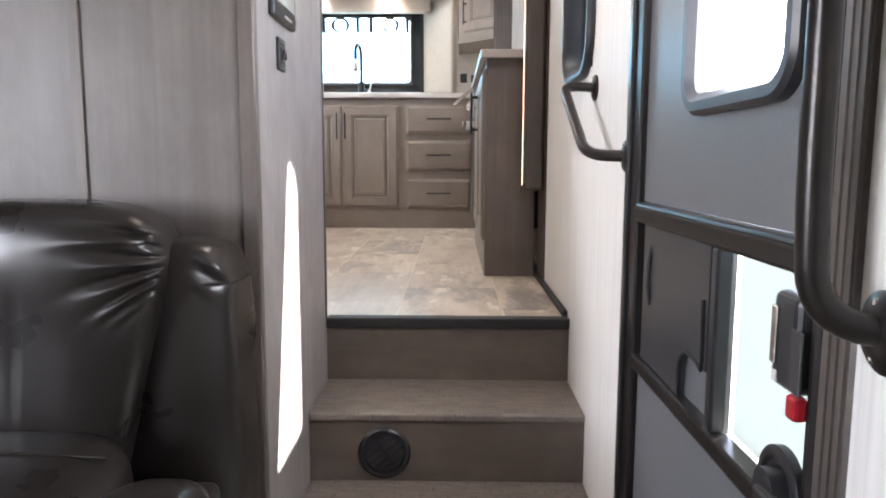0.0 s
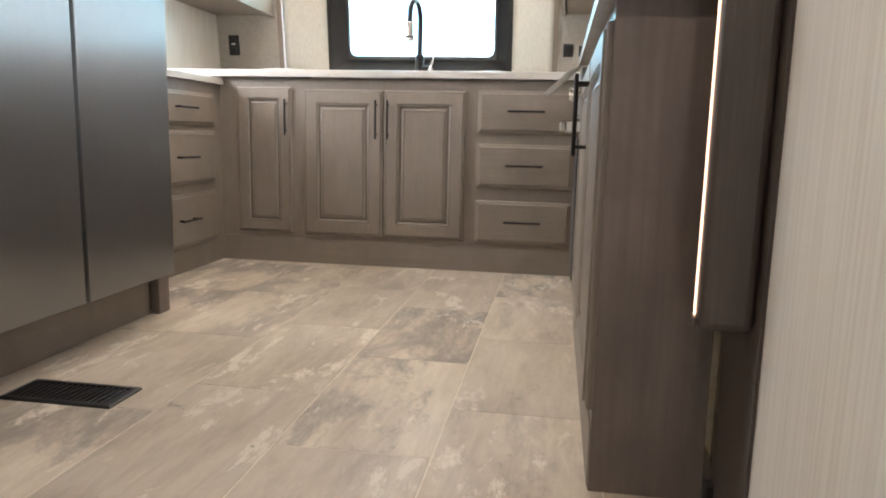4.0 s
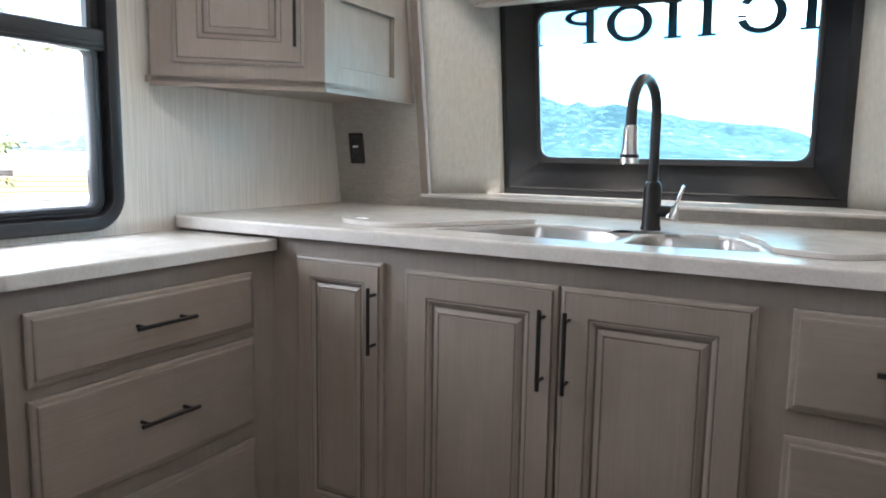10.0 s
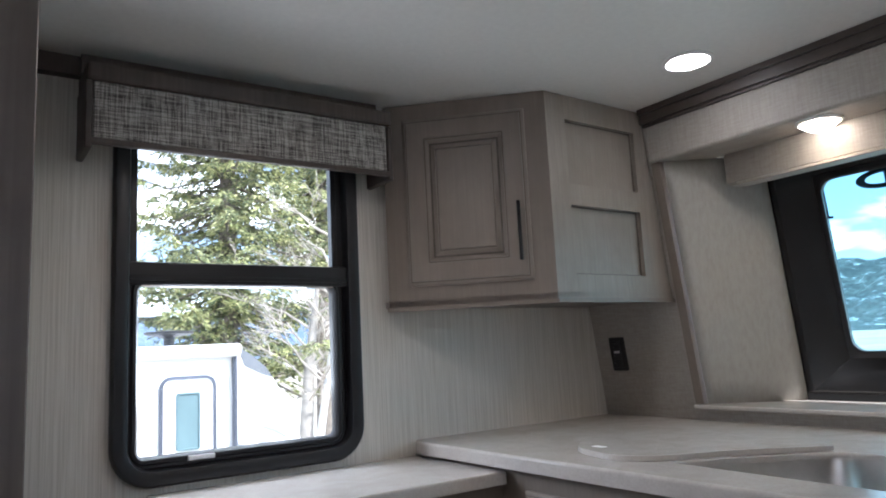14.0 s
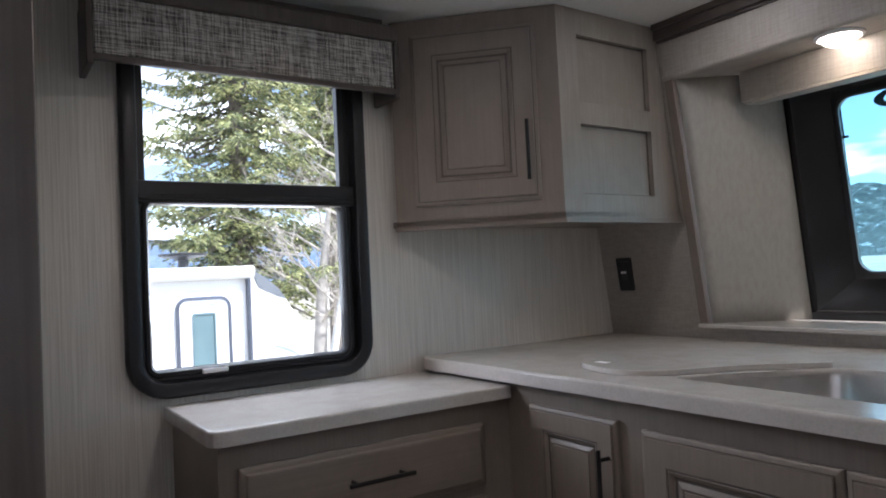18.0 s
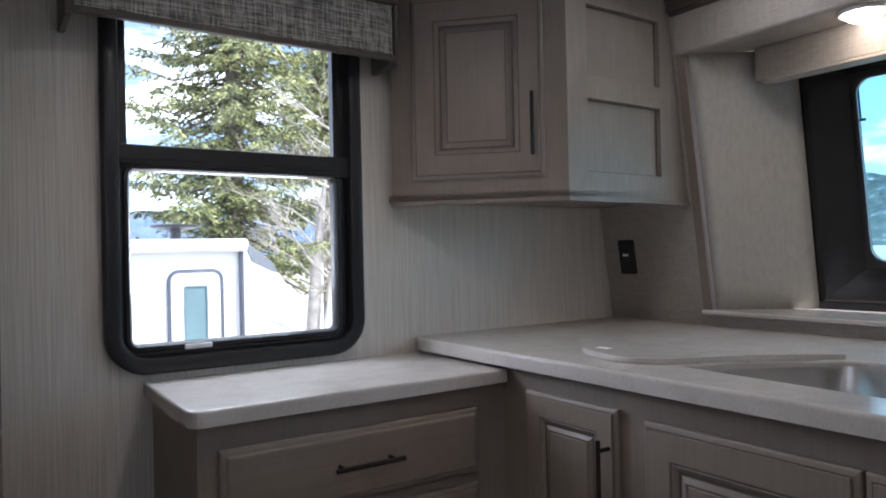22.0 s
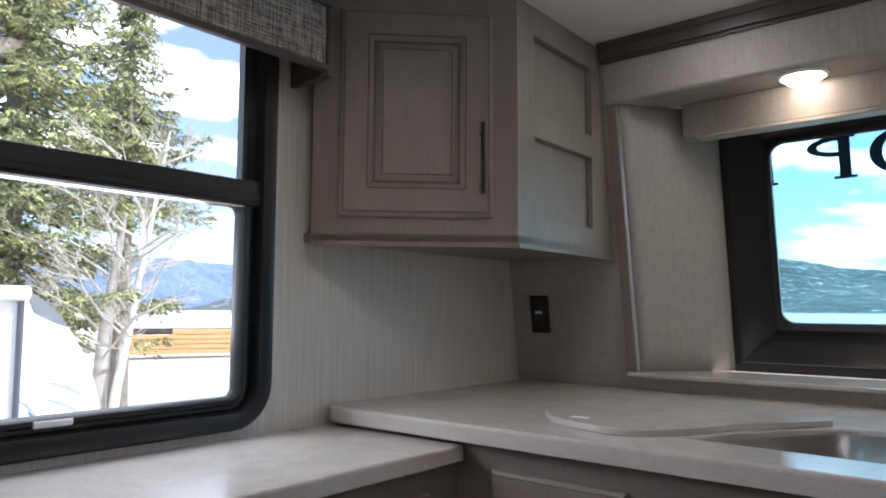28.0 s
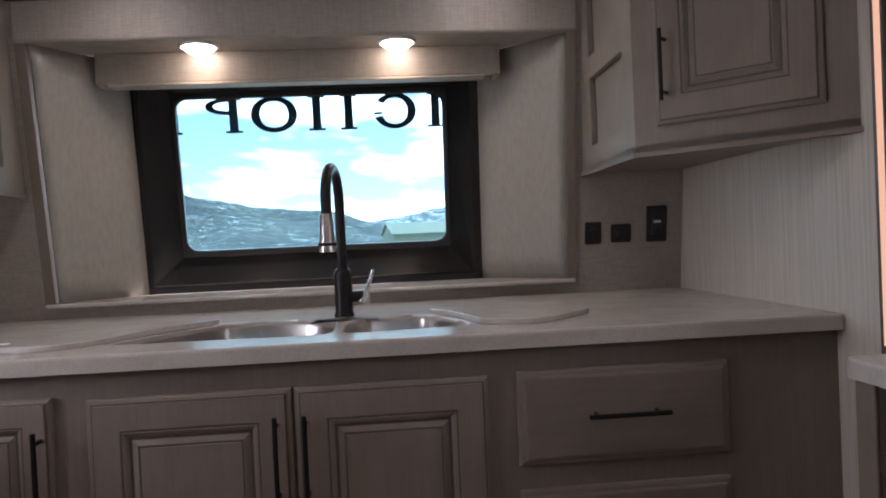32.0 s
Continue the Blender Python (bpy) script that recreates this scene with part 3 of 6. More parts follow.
for nm, xa, xb in (("recess_side_west", RX0 + 0.004, FX0), ("recess_side_east", RX1 - 0.004, FX1)):
    ob = structure(nm, ruled((xa, rear_y(RZ0) + 0.004, RZ0), (xb, frame_y(RZ0), RZ0), (xb, frame_y(RZ1), RZ1), (xa, rear_y(RZ1) + 0.004, RZ1)), M_RECESS, "smooth grey-beige recess side")
    ob.data.shade_smooth()
    ob.modifiers.new("thick", "SOLIDIFY").thickness = 0.012 if xa < -1 else -0.012
structure("recess_top", box(RX0 + 0.01, RX1 - 0.01, 3.84, 4.09, RZ1 + 0.004, RZ1 + 0.03), M_RECESS, "beige top of the window recess")
structure("wall_rear_outer", box(-2.5, XK + 0.05, 4.44, 4.47, -0.3, 0.9), M_LINEN, "outer rear wall below the window")
solo("window_sill", box(RX0 - 0.018, RX1 + 0.018, 3.893, 4.165, 1.0, 1.013, 0.003), M_TOP, "narrow pale stone sill under the rear window", kind="structure")
# unseen ledge, added so that little sun reaches the recess side
structure("rear_cap_brow", box(-2.3, -0.1, 4.26, 4.498, 1.82, 1.90, 0.02, 2), M_TRAILER, "unseen ledge over the rear window, added to block the sun")
# trims at the sides of the recess
for nm, x in (("trim_recess_west", RX0 - 0.014), ("trim_recess_east", RX1 + 0.014)):
    structure(nm, quad_prism([(x - 0.015, rear_y(1.014) - 0.012, 1.014), (x + 0.015, rear_y(1.014) - 0.012, 1.014), (x + 0.015, rear_y(RZ1) - 0.012, RZ1), (x - 0.015, rear_y(RZ1) - 0.012, RZ1)], (0, 0.02, 0)), M_CAB, "brown-grey edge trim of the recess")
# header over the recess and its dark crown
structure("header", box(-2.058, -0.369, 3.806, 3.962, RZ1, 1.917, 0.010, 3), M_LINEN, "beige linen-covered header over the rear window")
bm = bmesh.new()
bm_box(bm, -2.062, -0.365, 3.785, 3.83, 1.917, ZC)
bm_box(bm, -2.062, -0.365, 3.776, 3.80, 1.948, ZC)
bm_box(bm, -2.062, -0.365, 3.797, 3.806, 1.909, 1.919)
structure("trim_crown_rear", bm, M_DARKX, "dark brown crown moulding")
bm = bmesh.new()
bm_box(bm, XL, XL + 0.03, 2.05, 2.191, 1.918, ZC)
bm_box(bm, XL, -2.395, 2.192, 2.990, 1.918, ZC)
structure("trim_crown_west", bm, M_DARK, "dark brown crown moulding")

# closet block left of the stairs
CX = -0.796
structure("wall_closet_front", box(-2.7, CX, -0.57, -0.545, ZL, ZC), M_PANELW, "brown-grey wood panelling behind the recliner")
structure("trim_closet_strip", box(-1.155, -1.135, -0.576, -0.57, ZL, ZC), M_PANELD, "wood batten on the panelling")
structure("wall_closet_side", bm_box(box(CX - 0.02, CX, -0.545, 0.165, ZL, ZC), CX - 0.02, CX, 0.165, 0.200, ZL, -0.031), M_STAIRSIDE, "grey laminate wall beside the stairs")
structure("trim_closet_corner", box(CX - 0.03, CX + 0.004, -0.576, -0.550, ZL, ZC, 0.003), M_PANELD, "wood corner trim")
structure("trim_closet_end", box(CX - 0.03, CX + 0.004, 0.152, 0.168, -0.003, ZC, 0.003), M_DARK, "dark wood end trim")
structure("wall_closet_back", box(XL, CX - 0.02, 0.145, 0.165, -0.1, ZC), M_PANEL, "brown-grey wood panelling")

# stairs
stairs = thing("stairs", ((CX + XR) / 2, -0.15, ZL), "three dark wood-look vinyl steps up to the kitchen", "stairs", kind="structure")
R = 0.197
T = (NOSE, -0.120, -0.400)
for k, (y, z) in enumerate(zip(T, (0.0, -R, -2 * R))):
    part("riser", box(CX, XR, y, y + 0.02, z - R, z - 0.028 if k == 0 else z - 0.02), M_STAIR, stairs)
    if k:
        part("tread", box(CX, XR, y - 0.012, T[k - 1] + 0.018, z - 0.024, z, 0.007, 3), M_TREAD, stairs, "dashed dark vinyl tread")
part("nosing", box(CX, XR, NOSE - 0.016, NOSE + 0.03, -0.030, 0.004, 0.005, 2), M_RUBBER, stairs, "black plastic floor edge trim")
part("edge_trim", box(XR - 0.016, XR, NOSE + 0.03, 0.995, -0.003, 0.022, 0.004), M_RUBBER, stairs, "black floor edge strip along the wall")

# round floor-heat vent in the riser
vent = thing("riser_vent", (-0.589, -0.120, -0.312), "round black plastic air vent in the stair riser", "vent")
VC = (-0.589, -0.120, -0.312)
part("rim", lathe(bmesh.new(), [(0.072, 0.0), (0.072, -0.006), (0.066, -0.011), (0.057, -0.011), (0.055, -0.004), (0.055, 0.0)], VC, "y", 36), M_BLACK, vent, smooth=True)
part("dish", lathe(bmesh.new(), [(0.0001, -0.002), (0.054, -0.004)], VC, "y", 30), M_GREYP, vent)
for k in range(-2, 3):
    hw = math.sqrt(0.052 ** 2 - (k * 0.019) ** 2)
    part("louvre", moved(box(-hw, hw, -0.009, -0.003, k * 0.019 - 0.0035, k * 0.019 + 0.0035), Matrix.Translation(VC) @ pose(0, 0, 0, 0, -38, 0)), M_BLACK, vent)
part("crossbar", moved(box(-0.052, 0.052, -0.012, -0.003, -0.004, 0.004), Matrix.Translation(VC) @ pose(0, 0, 0, 0, 52, 0)), M_BLACK, vent)

# ---- kitchen ----
# sink cabinet run
FY = 3.12
sink_cab = thing("sink_base_cabinet", (-1.2, 3.4, 0), "grey glazed wood base cabinet with raised-panel doors and drawers", "cabinet")
bm = bmesh.new()
bm_box(bm, -2.43, XK, FY + 0.001, FY + 0.02, 0.0, 0.926)
part("face_frame", bm, M_CAB, sink_cab)
part("kick_board", box(-2.04, -0.22, FY - 0.004, FY, 0.0, 0.128, 0.001), M_CABX, sink_cab)
cabinet_door(-1.814, FY, 0.518, 0.284, 0.724, SOUTH, sink_cab, (0.123, 0.2155, 0.175))
cabinet_door(-1.4030, FY, 0.512, 0.404, 0.720, SOUTH, sink_cab, (0.172, 0.217, 0.186))
cabinet_door(-0.9955, FY, 0.512, 0.399, 0.720, SOUTH, sink_cab, (-0.177, 0.217, 0.186))
drawer_front(-0.506, FY, 0.777, 0.458, 0.198, SOUTH, sink_cab, 0.175)
drawer_front(-0.506, FY, 0.522, 0.458, 0.208, SOUTH, sink_cab, 0.175)
drawer_front(-0.506, FY, 0.251, 0.458, 0.205, SOUTH, sink_cab, 0.175)

# sink worktop: slab with two bowls cut out
def outline_slab(pts, z0, z1, holes=(), bevel=0.006):
    """Flat slab from an outline, with holes, edges rounded."""
    bm = bmesh.new()
    loops = [pts] + list(holes)
    edges = []
    for lp in loops:
        vs = [bm.verts.new((x, y, z1)) for x, y in lp]
        edges += [bm.edges.new((vs[k], vs[(k + 1) % len(vs)])) for k in range(len(vs))]
    bmesh.ops.triangle_fill(bm, use_beauty=True, edges=edges)
    bmesh.ops.recalc_face_normals(bm, faces=bm.faces)
    if bm.faces and sum(f.normal.z for f in bm.faces) < 0:
        bmesh.ops.reverse_faces(bm, faces=bm.faces)
    top = list(bm.faces)
    rim = [e for e in bm.edges if len(e.link_faces) == 1]
    ex = bmesh.ops.extrude_edge_only(bm, edges=rim)
    low = [v for v in ex["geom"] if isinstance(v, bmesh.types.BMVert)]
    for v in low:
        v.co.z = z0
    if bevel:
        es = [e for e in bm.edges if len(e.link_faces) == 2 and all(abs(v.co.z - z1) < 1e-6 for v in e.verts) and any(abs(f.normal.z) < 0.5 for f in e.link_faces)]
        bmesh.ops.bevel(bm, geom=es, offset=bevel, segments=3, profile=0.5, affect="EDGES")
    holes_low = [e for e in bm.edges if len(e.link_faces) == 1]
    bmesh.ops.triangle_fill(bm, use_beauty=True, edges=holes_low)
    return bm


def round_poly(pts, rads, seg=6):
    out = []
    n = len(pts)
    for i in range(n):
        b, r = Vector(pts[i]), rads[i]
        if r <= 0:
            out.append(tuple(b))
            continue
        u, v = (Vector(pts[i - 1]) - b).normalized(), (Vector(pts[(i + 1) % n]) - b).normalized()
        p, q = b + u * r, b + v * r
        for k in range(seg + 1):
            t = k / seg
            out.append(tuple((1 - t) ** 2 * p + 2 * t * (1 - t) * b + t * t * q))
    return out


BOWL_L = round_poly([(-1.625, 3.236), (-1.126, 3.214), (-1.126, 3.50), (-1.27, 3.552), (-1.425, 3.556), (-1.53, 3.38)], [0.03, 0.06, 0.09, 0.06, 0.04, 0.06])
BOWL_R = round_poly([(-1.102, 3.212), (-0.80, 3.25), (-0.84, 3.40), (-0.905, 3.518), (-1.0, 3.512), (-1.102, 3.47)], [0.06, 0.05, 0.06, 0.04, 0.06, 0.07])
ZT = 0.964
top = round_poly([(-2.408, 3.088), (XK - 0.002, 3.088), (XK - 0.002, 3.937), (XL + 0.002, 3.937), (XL + 0.002, 3.112)], [0.012, 0.012, 0, 0, 0.012])
solo("sink_worktop", outline_slab(top, ZT - 0.035, ZT, (BOWL_L, BOWL_R), 0.007), M_TOP, "white stone-look worktop round the double sink", "worktop")

sink = thing("double_sink", (-1.2, 3.37, 0.76), "undermounted stainless double sink", "sink")


def bowl(outline, depth):
    bm = bmesh.new()
    c = Vector((sum(p[0] for p in outline) / len(outline), sum(p[1] for p in outline) / len(outline)))
    rings = []
    for s, z in ((1.0, ZT - 0.012), (0.985, ZT - 0.02), (0.975, ZT - depth + 0.03), (0.93, ZT - depth + 0.006), (0.85, ZT - depth), (0.12, ZT - depth - 0.004)):
        rings.append([bm.verts.new((c.x + (x - c.x) * s, c.y + (y - c.y) * s, z)) for x, y in outline])
    for a, b in zip(rings, rings[1:]):
        for k in range(len(a)):
            bm.faces.new((a[k], a[(k + 1) % len(a)], b[(k + 1) % len(a)], b[k]))
    bm.faces.new(rings[-1])
    return bm, c


for ol, dp in ((BOWL_L, 0.19), (BOWL_R, 0.15)):
    b, c = bowl(ol, dp)
    bw = part("bowl", b, M_SINK, sink, smooth=True)
    part("drain", lathe(bmesh.new(), [(0.001, 0.002), (0.03, 0.001), (0.042, 0.004), (0.043, 0.0)], (c.x, c.y, ZT - dp), "z", 24), M_CHROME, bw)

# loose sink covers lying on the worktop
CV1 = round_poly([(-1.965, 3.315), (-1.87, 3.205), (-1.72, 3.165), (-1.64, 3.225), (-1.56, 3.38), (-1.43, 3.562), (-1.86, 3.61)], [0.04, 0.05, 0.05, 0.04, 0.05, 0.03, 0.08])
solo("sink_cover", outline_slab(CV1, ZT + 0.001, ZT + 0.013, (), 0.003), M_TOP, "white stone-look sink cover lying beside the bowl", "sink cover", "sink covers")
solo("sticker", box(-1.852, -1.816, 3.236, 3.254, ZT + 0.0132, ZT + 0.0138), M_WHITE, "small white paper sticker on the sink cover", "sticker")
CV2 = round_poly([(-0.785, 3.235), (-0.66, 3.19), (-0.49, 3.36), (-0.54, 3.56), (-0.895, 3.535), (-0.825, 3.40)], [0.03, 0.05, 0.05, 0.06, 0.03, 0.05])
solo("sink_cover", outline_slab(CV2, ZT + 0.001, ZT + 0.013, (), 0.003), M_TOP, "white stone-look sink cover lying beside the smaller bowl", "sink cover", "sink covers")

# faucet
fx, fy = -1.115, 3.572
tap = thing("faucet", (fx, fy, ZT), "matte black spring-neck kitchen faucet with steel spray head", "faucet")
part("body", lathe(bmesh.new(), [(0.027, 0.0), (0.027, 0.006), (0.0245, 0.012), (0.0235, 0.115), (0.02, 0.125), (0.016, 0.13)], (fx, fy, ZT), "z", 24), M_BLACKM, tap, smooth=True)
AX, AY, AR = -0.13, -0.99, 0.084
arc = [(fx, fy, ZT + 0.10), (fx, fy, ZT + 0.2)] + [(fx + AX * AR * (1 - math.cos(t)), fy + AY * AR * (1 - math.cos(t)), ZT + 0.306 + 0.086 * math.sin(t)) for t in np.linspace(0, math.pi, 15)] + [(fx + AX * AR * 2.02, fy + AY * AR * 2.01, ZT + 0.262)]
part("neck", tube(bmesh.new(), arc, 0.0135, 14), M_BLACKM, tap, smooth=True)
hx, hy = fx + AX * AR * 2.03, fy + AY * AR * 2.03
sh = part("spray_head", tube(bmesh.new(), [(hx, hy, ZT + 0.272), (hx, hy, ZT + 0.266), (hx, hy, ZT + 0.212), (hx, hy, ZT + 0.198), (hx, hy, ZT + 0.178)], [0.0145, 0.017, 0.019, 0.0225, 0.0225], 20), M_CHROME, tap, "brushed steel spray head", smooth=True)
part("nozzle_ring", lathe(bmesh.new(), [(0.0226, 0.192), (0.0232, 0.194), (0.0232, 0.198), (0.0226, 0.20)], (hx, hy, ZT), "z", 20), M_BLACKM, sh)
part("valve", tube(bmesh.new(), [(fx + 0.015, fy, ZT + 0.052), (fx + 0.052, fy, ZT + 0.052)], 0.016, 16), M_BLACKM, tap, smooth=True)
part("lever", tube(bmesh.new(), [(fx + 0.052, fy, ZT + 0.035), (fx + 0.058, fy, ZT + 0.055), (fx + 0.064, fy - 0.004, ZT + 0.068), (fx + 0.082, fy - 0.012, ZT + 0.122)], [0.018, 0.017, 0.006, 0.0045], 12), M_CHROME, tap, "brushed steel lever", smooth=True)

# low cabinet under the side window
LX = -2.053
side_cab = thing("side_base_cabinet", (-2.25, 2.75, 0), "grey glazed wood drawer cabinet under the side window", "cabinet")
bm = bmesh.new()
bm_box(bm, LX - 0.02, LX, 2.375, FY, 0.0, 0.886)
part("face_frame", bm, M_CAB, side_cab)
part("side_panel", box(XL, LX - 0.02, 2.375, 2.39, 0.0, 0.886), M_CAB, side_cab)
part("kick_board", box(LX, LX + 0.004, 2.377, FY - 0.005, 0.0, 0.108, 0.001), M_CABY, side_cab)
for z, h in ((0.758, 0.152), (0.532, 0.246), (0.243, 0.246)):
    drawer_front(LX, 2.722, z, 0.616, h, EAST, side_cab, 0.165)
low_top = round_poly([(XL + 0.002, 2.355), (-2.028, 2.355), (-2.028, 3.112), (XL + 0.002, 3.112)], [0.0, 0.035, 0.0, 0])
solo("side_worktop", outline_slab(low_top, 0.887, 0.919, (), 0.006), M_TOP, "white stone-look worktop of the drawer cabinet", "worktop")

# refrigerator with four steel doors
FXF = -1.665
fridge = thing("refrigerator", (-1.95, 1.5, 0.165), "four-door brushed stainless steel refrigerator", "refrigerator")
part("cabinet", box(XL + 0.02, FXF - 0.03, 1.045, 1.968, 0.165, 1.80), M_STRIP, fridge)
for y0, y1 in ((1.048, 1.490), (1.508, 1.966)):
    for z0, z1 in ((0.160, 1.271), (1.327, 1.80)):
        part("door", box(FXF - 0.028, FXF, y0, y1, z0, z1, 0.004, 2), M_STEEL, fridge, "brushed stainless steel door")
cp = part("control_panel", box(FXF - 0.026, FXF - 0.008, 1.046, 1.966, 1.274, 1.324), M_STRIP, fridge, "black control strip between the doors")
for y0, y1 in ((1.14, 1.42), (1.47, 1.62)):
    part("grip", box(FXF - 0.012, FXF - 0.006, y0, y1, 1.274, 1.312, 0.005, 2), M_BLACK, cp)
part("bezel", box(FXF - 0.010, FXF - 0.004, 1.70, 1.895, 1.279, 1.310, 0.003), M_BLACK, cp)
part("display", box(FXF - 0.006, FXF - 0.0025, 1.770, 1.815, 1.286, 1.304), M_LCD, cp, "small grey display")
part("sticker", box(FXF - 0.005, FXF - 0.0028, 1.845, 1.882, 1.287, 1.302), M_WHITE, cp, "white sticker")
part("sticker_print", box(FXF - 0.0027, FXF - 0.0022, 1.852, 1.872, 1.290, 1.2955), M_BLACK, cp)
for y in (1.728, 1.752, 1.834):
    part("button", lathe(bmesh.new(), [(0.005, 0.0), (0.005, 0.002), (0.0035, 0.003)], (FXF - 0.004, y, 1.294), "x", 14), M_GREYP, cp)
# surround of the refrigerator
sur = thing("refrigerator_surround", (-1.95, 1.5, 0), "grey wood surround of the refrigerator", "cabinet")
part("end_panel", box(XL, -1.771, 2.036, 2.054, 0.0, ZC), M_PANEL, sur)
part("front_stile", box(-1.771, -1.741, 1.985, 2.054, 0.0, ZC, 0.002), M_PANEL, sur, "knotty grey wood stile")
part("toe_board", box(-1.806, -1.778, 0.98, 1.984, 0.0, 0.164), M_CABY, sur)
part("top_panel", box(-1.76, -1.74, 0.99, 1.984, 1.805, ZC), M_PANEL, sur)
part("left_stile", box(-1.70, -1.69, 0.975, 1.042, 0.0, ZC), M_STRIP, sur, "black gasket strip")
solo("tall_pantry", box(XL, -1.70, 0.13, 0.972, 0.0, ZC, 0.002), M_PALE, "pale grey wood pantry beside the refrigerator", "cabinet")

# floor register
reg = thing("floor_register", (-1.525, 1.222, 0), "dark brown slotted metal floor register", "vent")
part("frame", moved(profile_panel(0.30, 0.135, [(0.0, 0.0), (0.0, -0.004), (0.004, -0.007), (0.016, -0.007), (0.017, -0.002), (0.017, 0.0)], cap0=False, cap1=False), pose(-1.525, 1.222, 0, -90, 0, 0)), M_BLACK, reg)
part("well", box(-1.66, -1.39, 1.17, 1.274, 0.0005, 0.0015), M_BLACK, reg)
for k in range(17):
    x = -1.655 + k * 0.0162
    part("slat", box(x, x + 0.006, 1.172, 1.272, 0.002, 0.006), M_BLACK, reg)

# corner wall cabinets, mirrored about the middle of the sink wall
def corner_cabinet(sx, at):
    """Diagonal corner cabinet; sx mirrors in x about the sink's middle."""
    mid = -1.2135

    def X(x):
        return x if sx > 0 else 2 * mid - x

    cab = thing("corner_wall_cabinet", (X(at), 3.5, 1.34), "grey glazed wood corner cabinet with a raised-panel door", "cabinet", "corner wall cabinets")
    A, B, C = Vector((X(-2.408), 3.018, 0)), Vector((X(-2.062), 3.367, 0)), Vector((X(-2.073), 3.889, 0))
    wx = XL + 0.001 if sx > 0 else XK - 0.001
    W = Vector((wx, 3.026, 0))
    K = Vector((wx, 3.889, 0))
    z0, z1 = 1.352, ZC - 0.002
    # diagonal face as an upright slab
    d = (B - A).normalized()
    nrm = Vector((d.y, -d.x, 0)) * (1 if sx > 0 else -1)
    off = tuple(-0.02 * nrm)
    part("face_frame", quad_prism([A + Vector((0, 0, z0)), B + Vector((0, 0, z0)), B + Vector((0, 0, z1)), A + Vector((0, 0, z1))], off), M_CAB, cab)
    bm = bmesh.new()
    vs = [bm.verts.new((p.x, p.y, z)) for z in (z0, z0 + 0.018) for p in (A, B, C, K, W)]
    bm.faces.new(vs[:5])
    bm.faces.new(vs[5:])
    for k in range(5):
        bm.faces.new((vs[k], vs[(k + 1) % 5], vs[5 + (k + 1) % 5], vs[5 + k]))
    part("bottom", bm, M_CAB, cab)
    # moulded lower edge
    lip = bmesh.new()
    for P, Q in ((A, B), (B, C)):
        u = (Q - P).normalized()
        nn = Vector((u.y, -u.x, 0)) * (1 if sx > 0 else -1)
        pts = [P + nn * 0.006 - u * 0.004, Q + nn * 0.006 + u * 0.004, Q - nn * 0.012 + u * 0.004, P - nn * 0.012 - u * 0.004]
        v0 = [lip.verts.new((p.x, p.y, z0 - 0.012)) for p in pts]
        v1 = [lip.verts.new((p.x, p.y, z0)) for p in pts]
        lip.faces.new(v0)
        lip.faces.new(v1)
        for k in range(4):
            lip.faces.new((v0[k], v0[(k + 1) % 4], v1[(k + 1) % 4], v1[k]))
    part("lower_moulding", lip, M_CAB, cab)
    # side with two sunk panels
    ud = (C - B).normalized()
    ns = Vector((ud.y, -ud.x, 0)) * (1 if sx > 0 else -1)
    L = (C - B).length
    rot = Matrix(((ud.x, -ns.x, 0, B.x), (ud.y, -ns.y, 0, B.y), (0, 0, 1, 0), (0, 0, 0, 1)))
    back = box(0, L, 0.017, 0.023, z0, z1)
    part("side_panel", moved(back, rot), M_PALE, cab)
    zm = 1.659
    part("side_stile", moved(box(0.0, 0.08, 0.0, 0.017, z0, z1), rot), M_PALE, cab)
    part("side_stile", moved(box(L - 0.130, L, 0.0, 0.017, z0, z1), rot), M_PALE, cab)
    for a, b in ((z0, z0 + 0.07), (zm - 0.032, zm + 0.032), (z1 - 0.075, z1)):
        part("side_rail", moved(box(0.08, L - 0.130, 0.0, 0.017, a, b), rot), M_PALE, cab)
    for a, b in ((z0 + 0.07, zm - 0.032), (zm + 0.032, z1 - 0.075)):
        gl = bmesh.new()
        for q in ((0.08, 0.084, a, b), (L - 0.134, L - 0.130, a, b), (0.084, L - 0.134, a, a + 0.004), (0.084, L - 0.134, b - 0.004, b)):
            bm_box(gl, q[0], q[1], 0.0150, 0.0175, q[2], q[3])
        part("glaze", moved(gl, rot), M_GLAZE, cab)
    # door on the diagonal
    ang = math.degrees(math.atan2(d.y, d.x)) if sx > 0 else math.degrees(math.atan2(-d.y, -d.x))
    c = (A + B) / 2
    w = (B - A).length
    dz = (z0 + 0.058 + z1 - 0.05) / 2
    hh = z1 - 0.05 - z0 - 0.058
    m = pose(c.x, c.y, dz, 0, 0, ang)
    dr = part("door", moved(profile_panel(w - 0.125, hh, RAISED), m), M_CAB, cab)
    glaze_lines(w - 0.125, hh, GLAZED(1.0), 0, m, dr)
    p = m @ Vector(((w - 0.125) / 2 * sx - 0.030 * sx, -0.019, -0.115))
    bar_pull(0.170, ang, True, *p, dr)
    return cab


corner_cabinet(1, -2.25)
corner_cabinet(-1, -0.16)

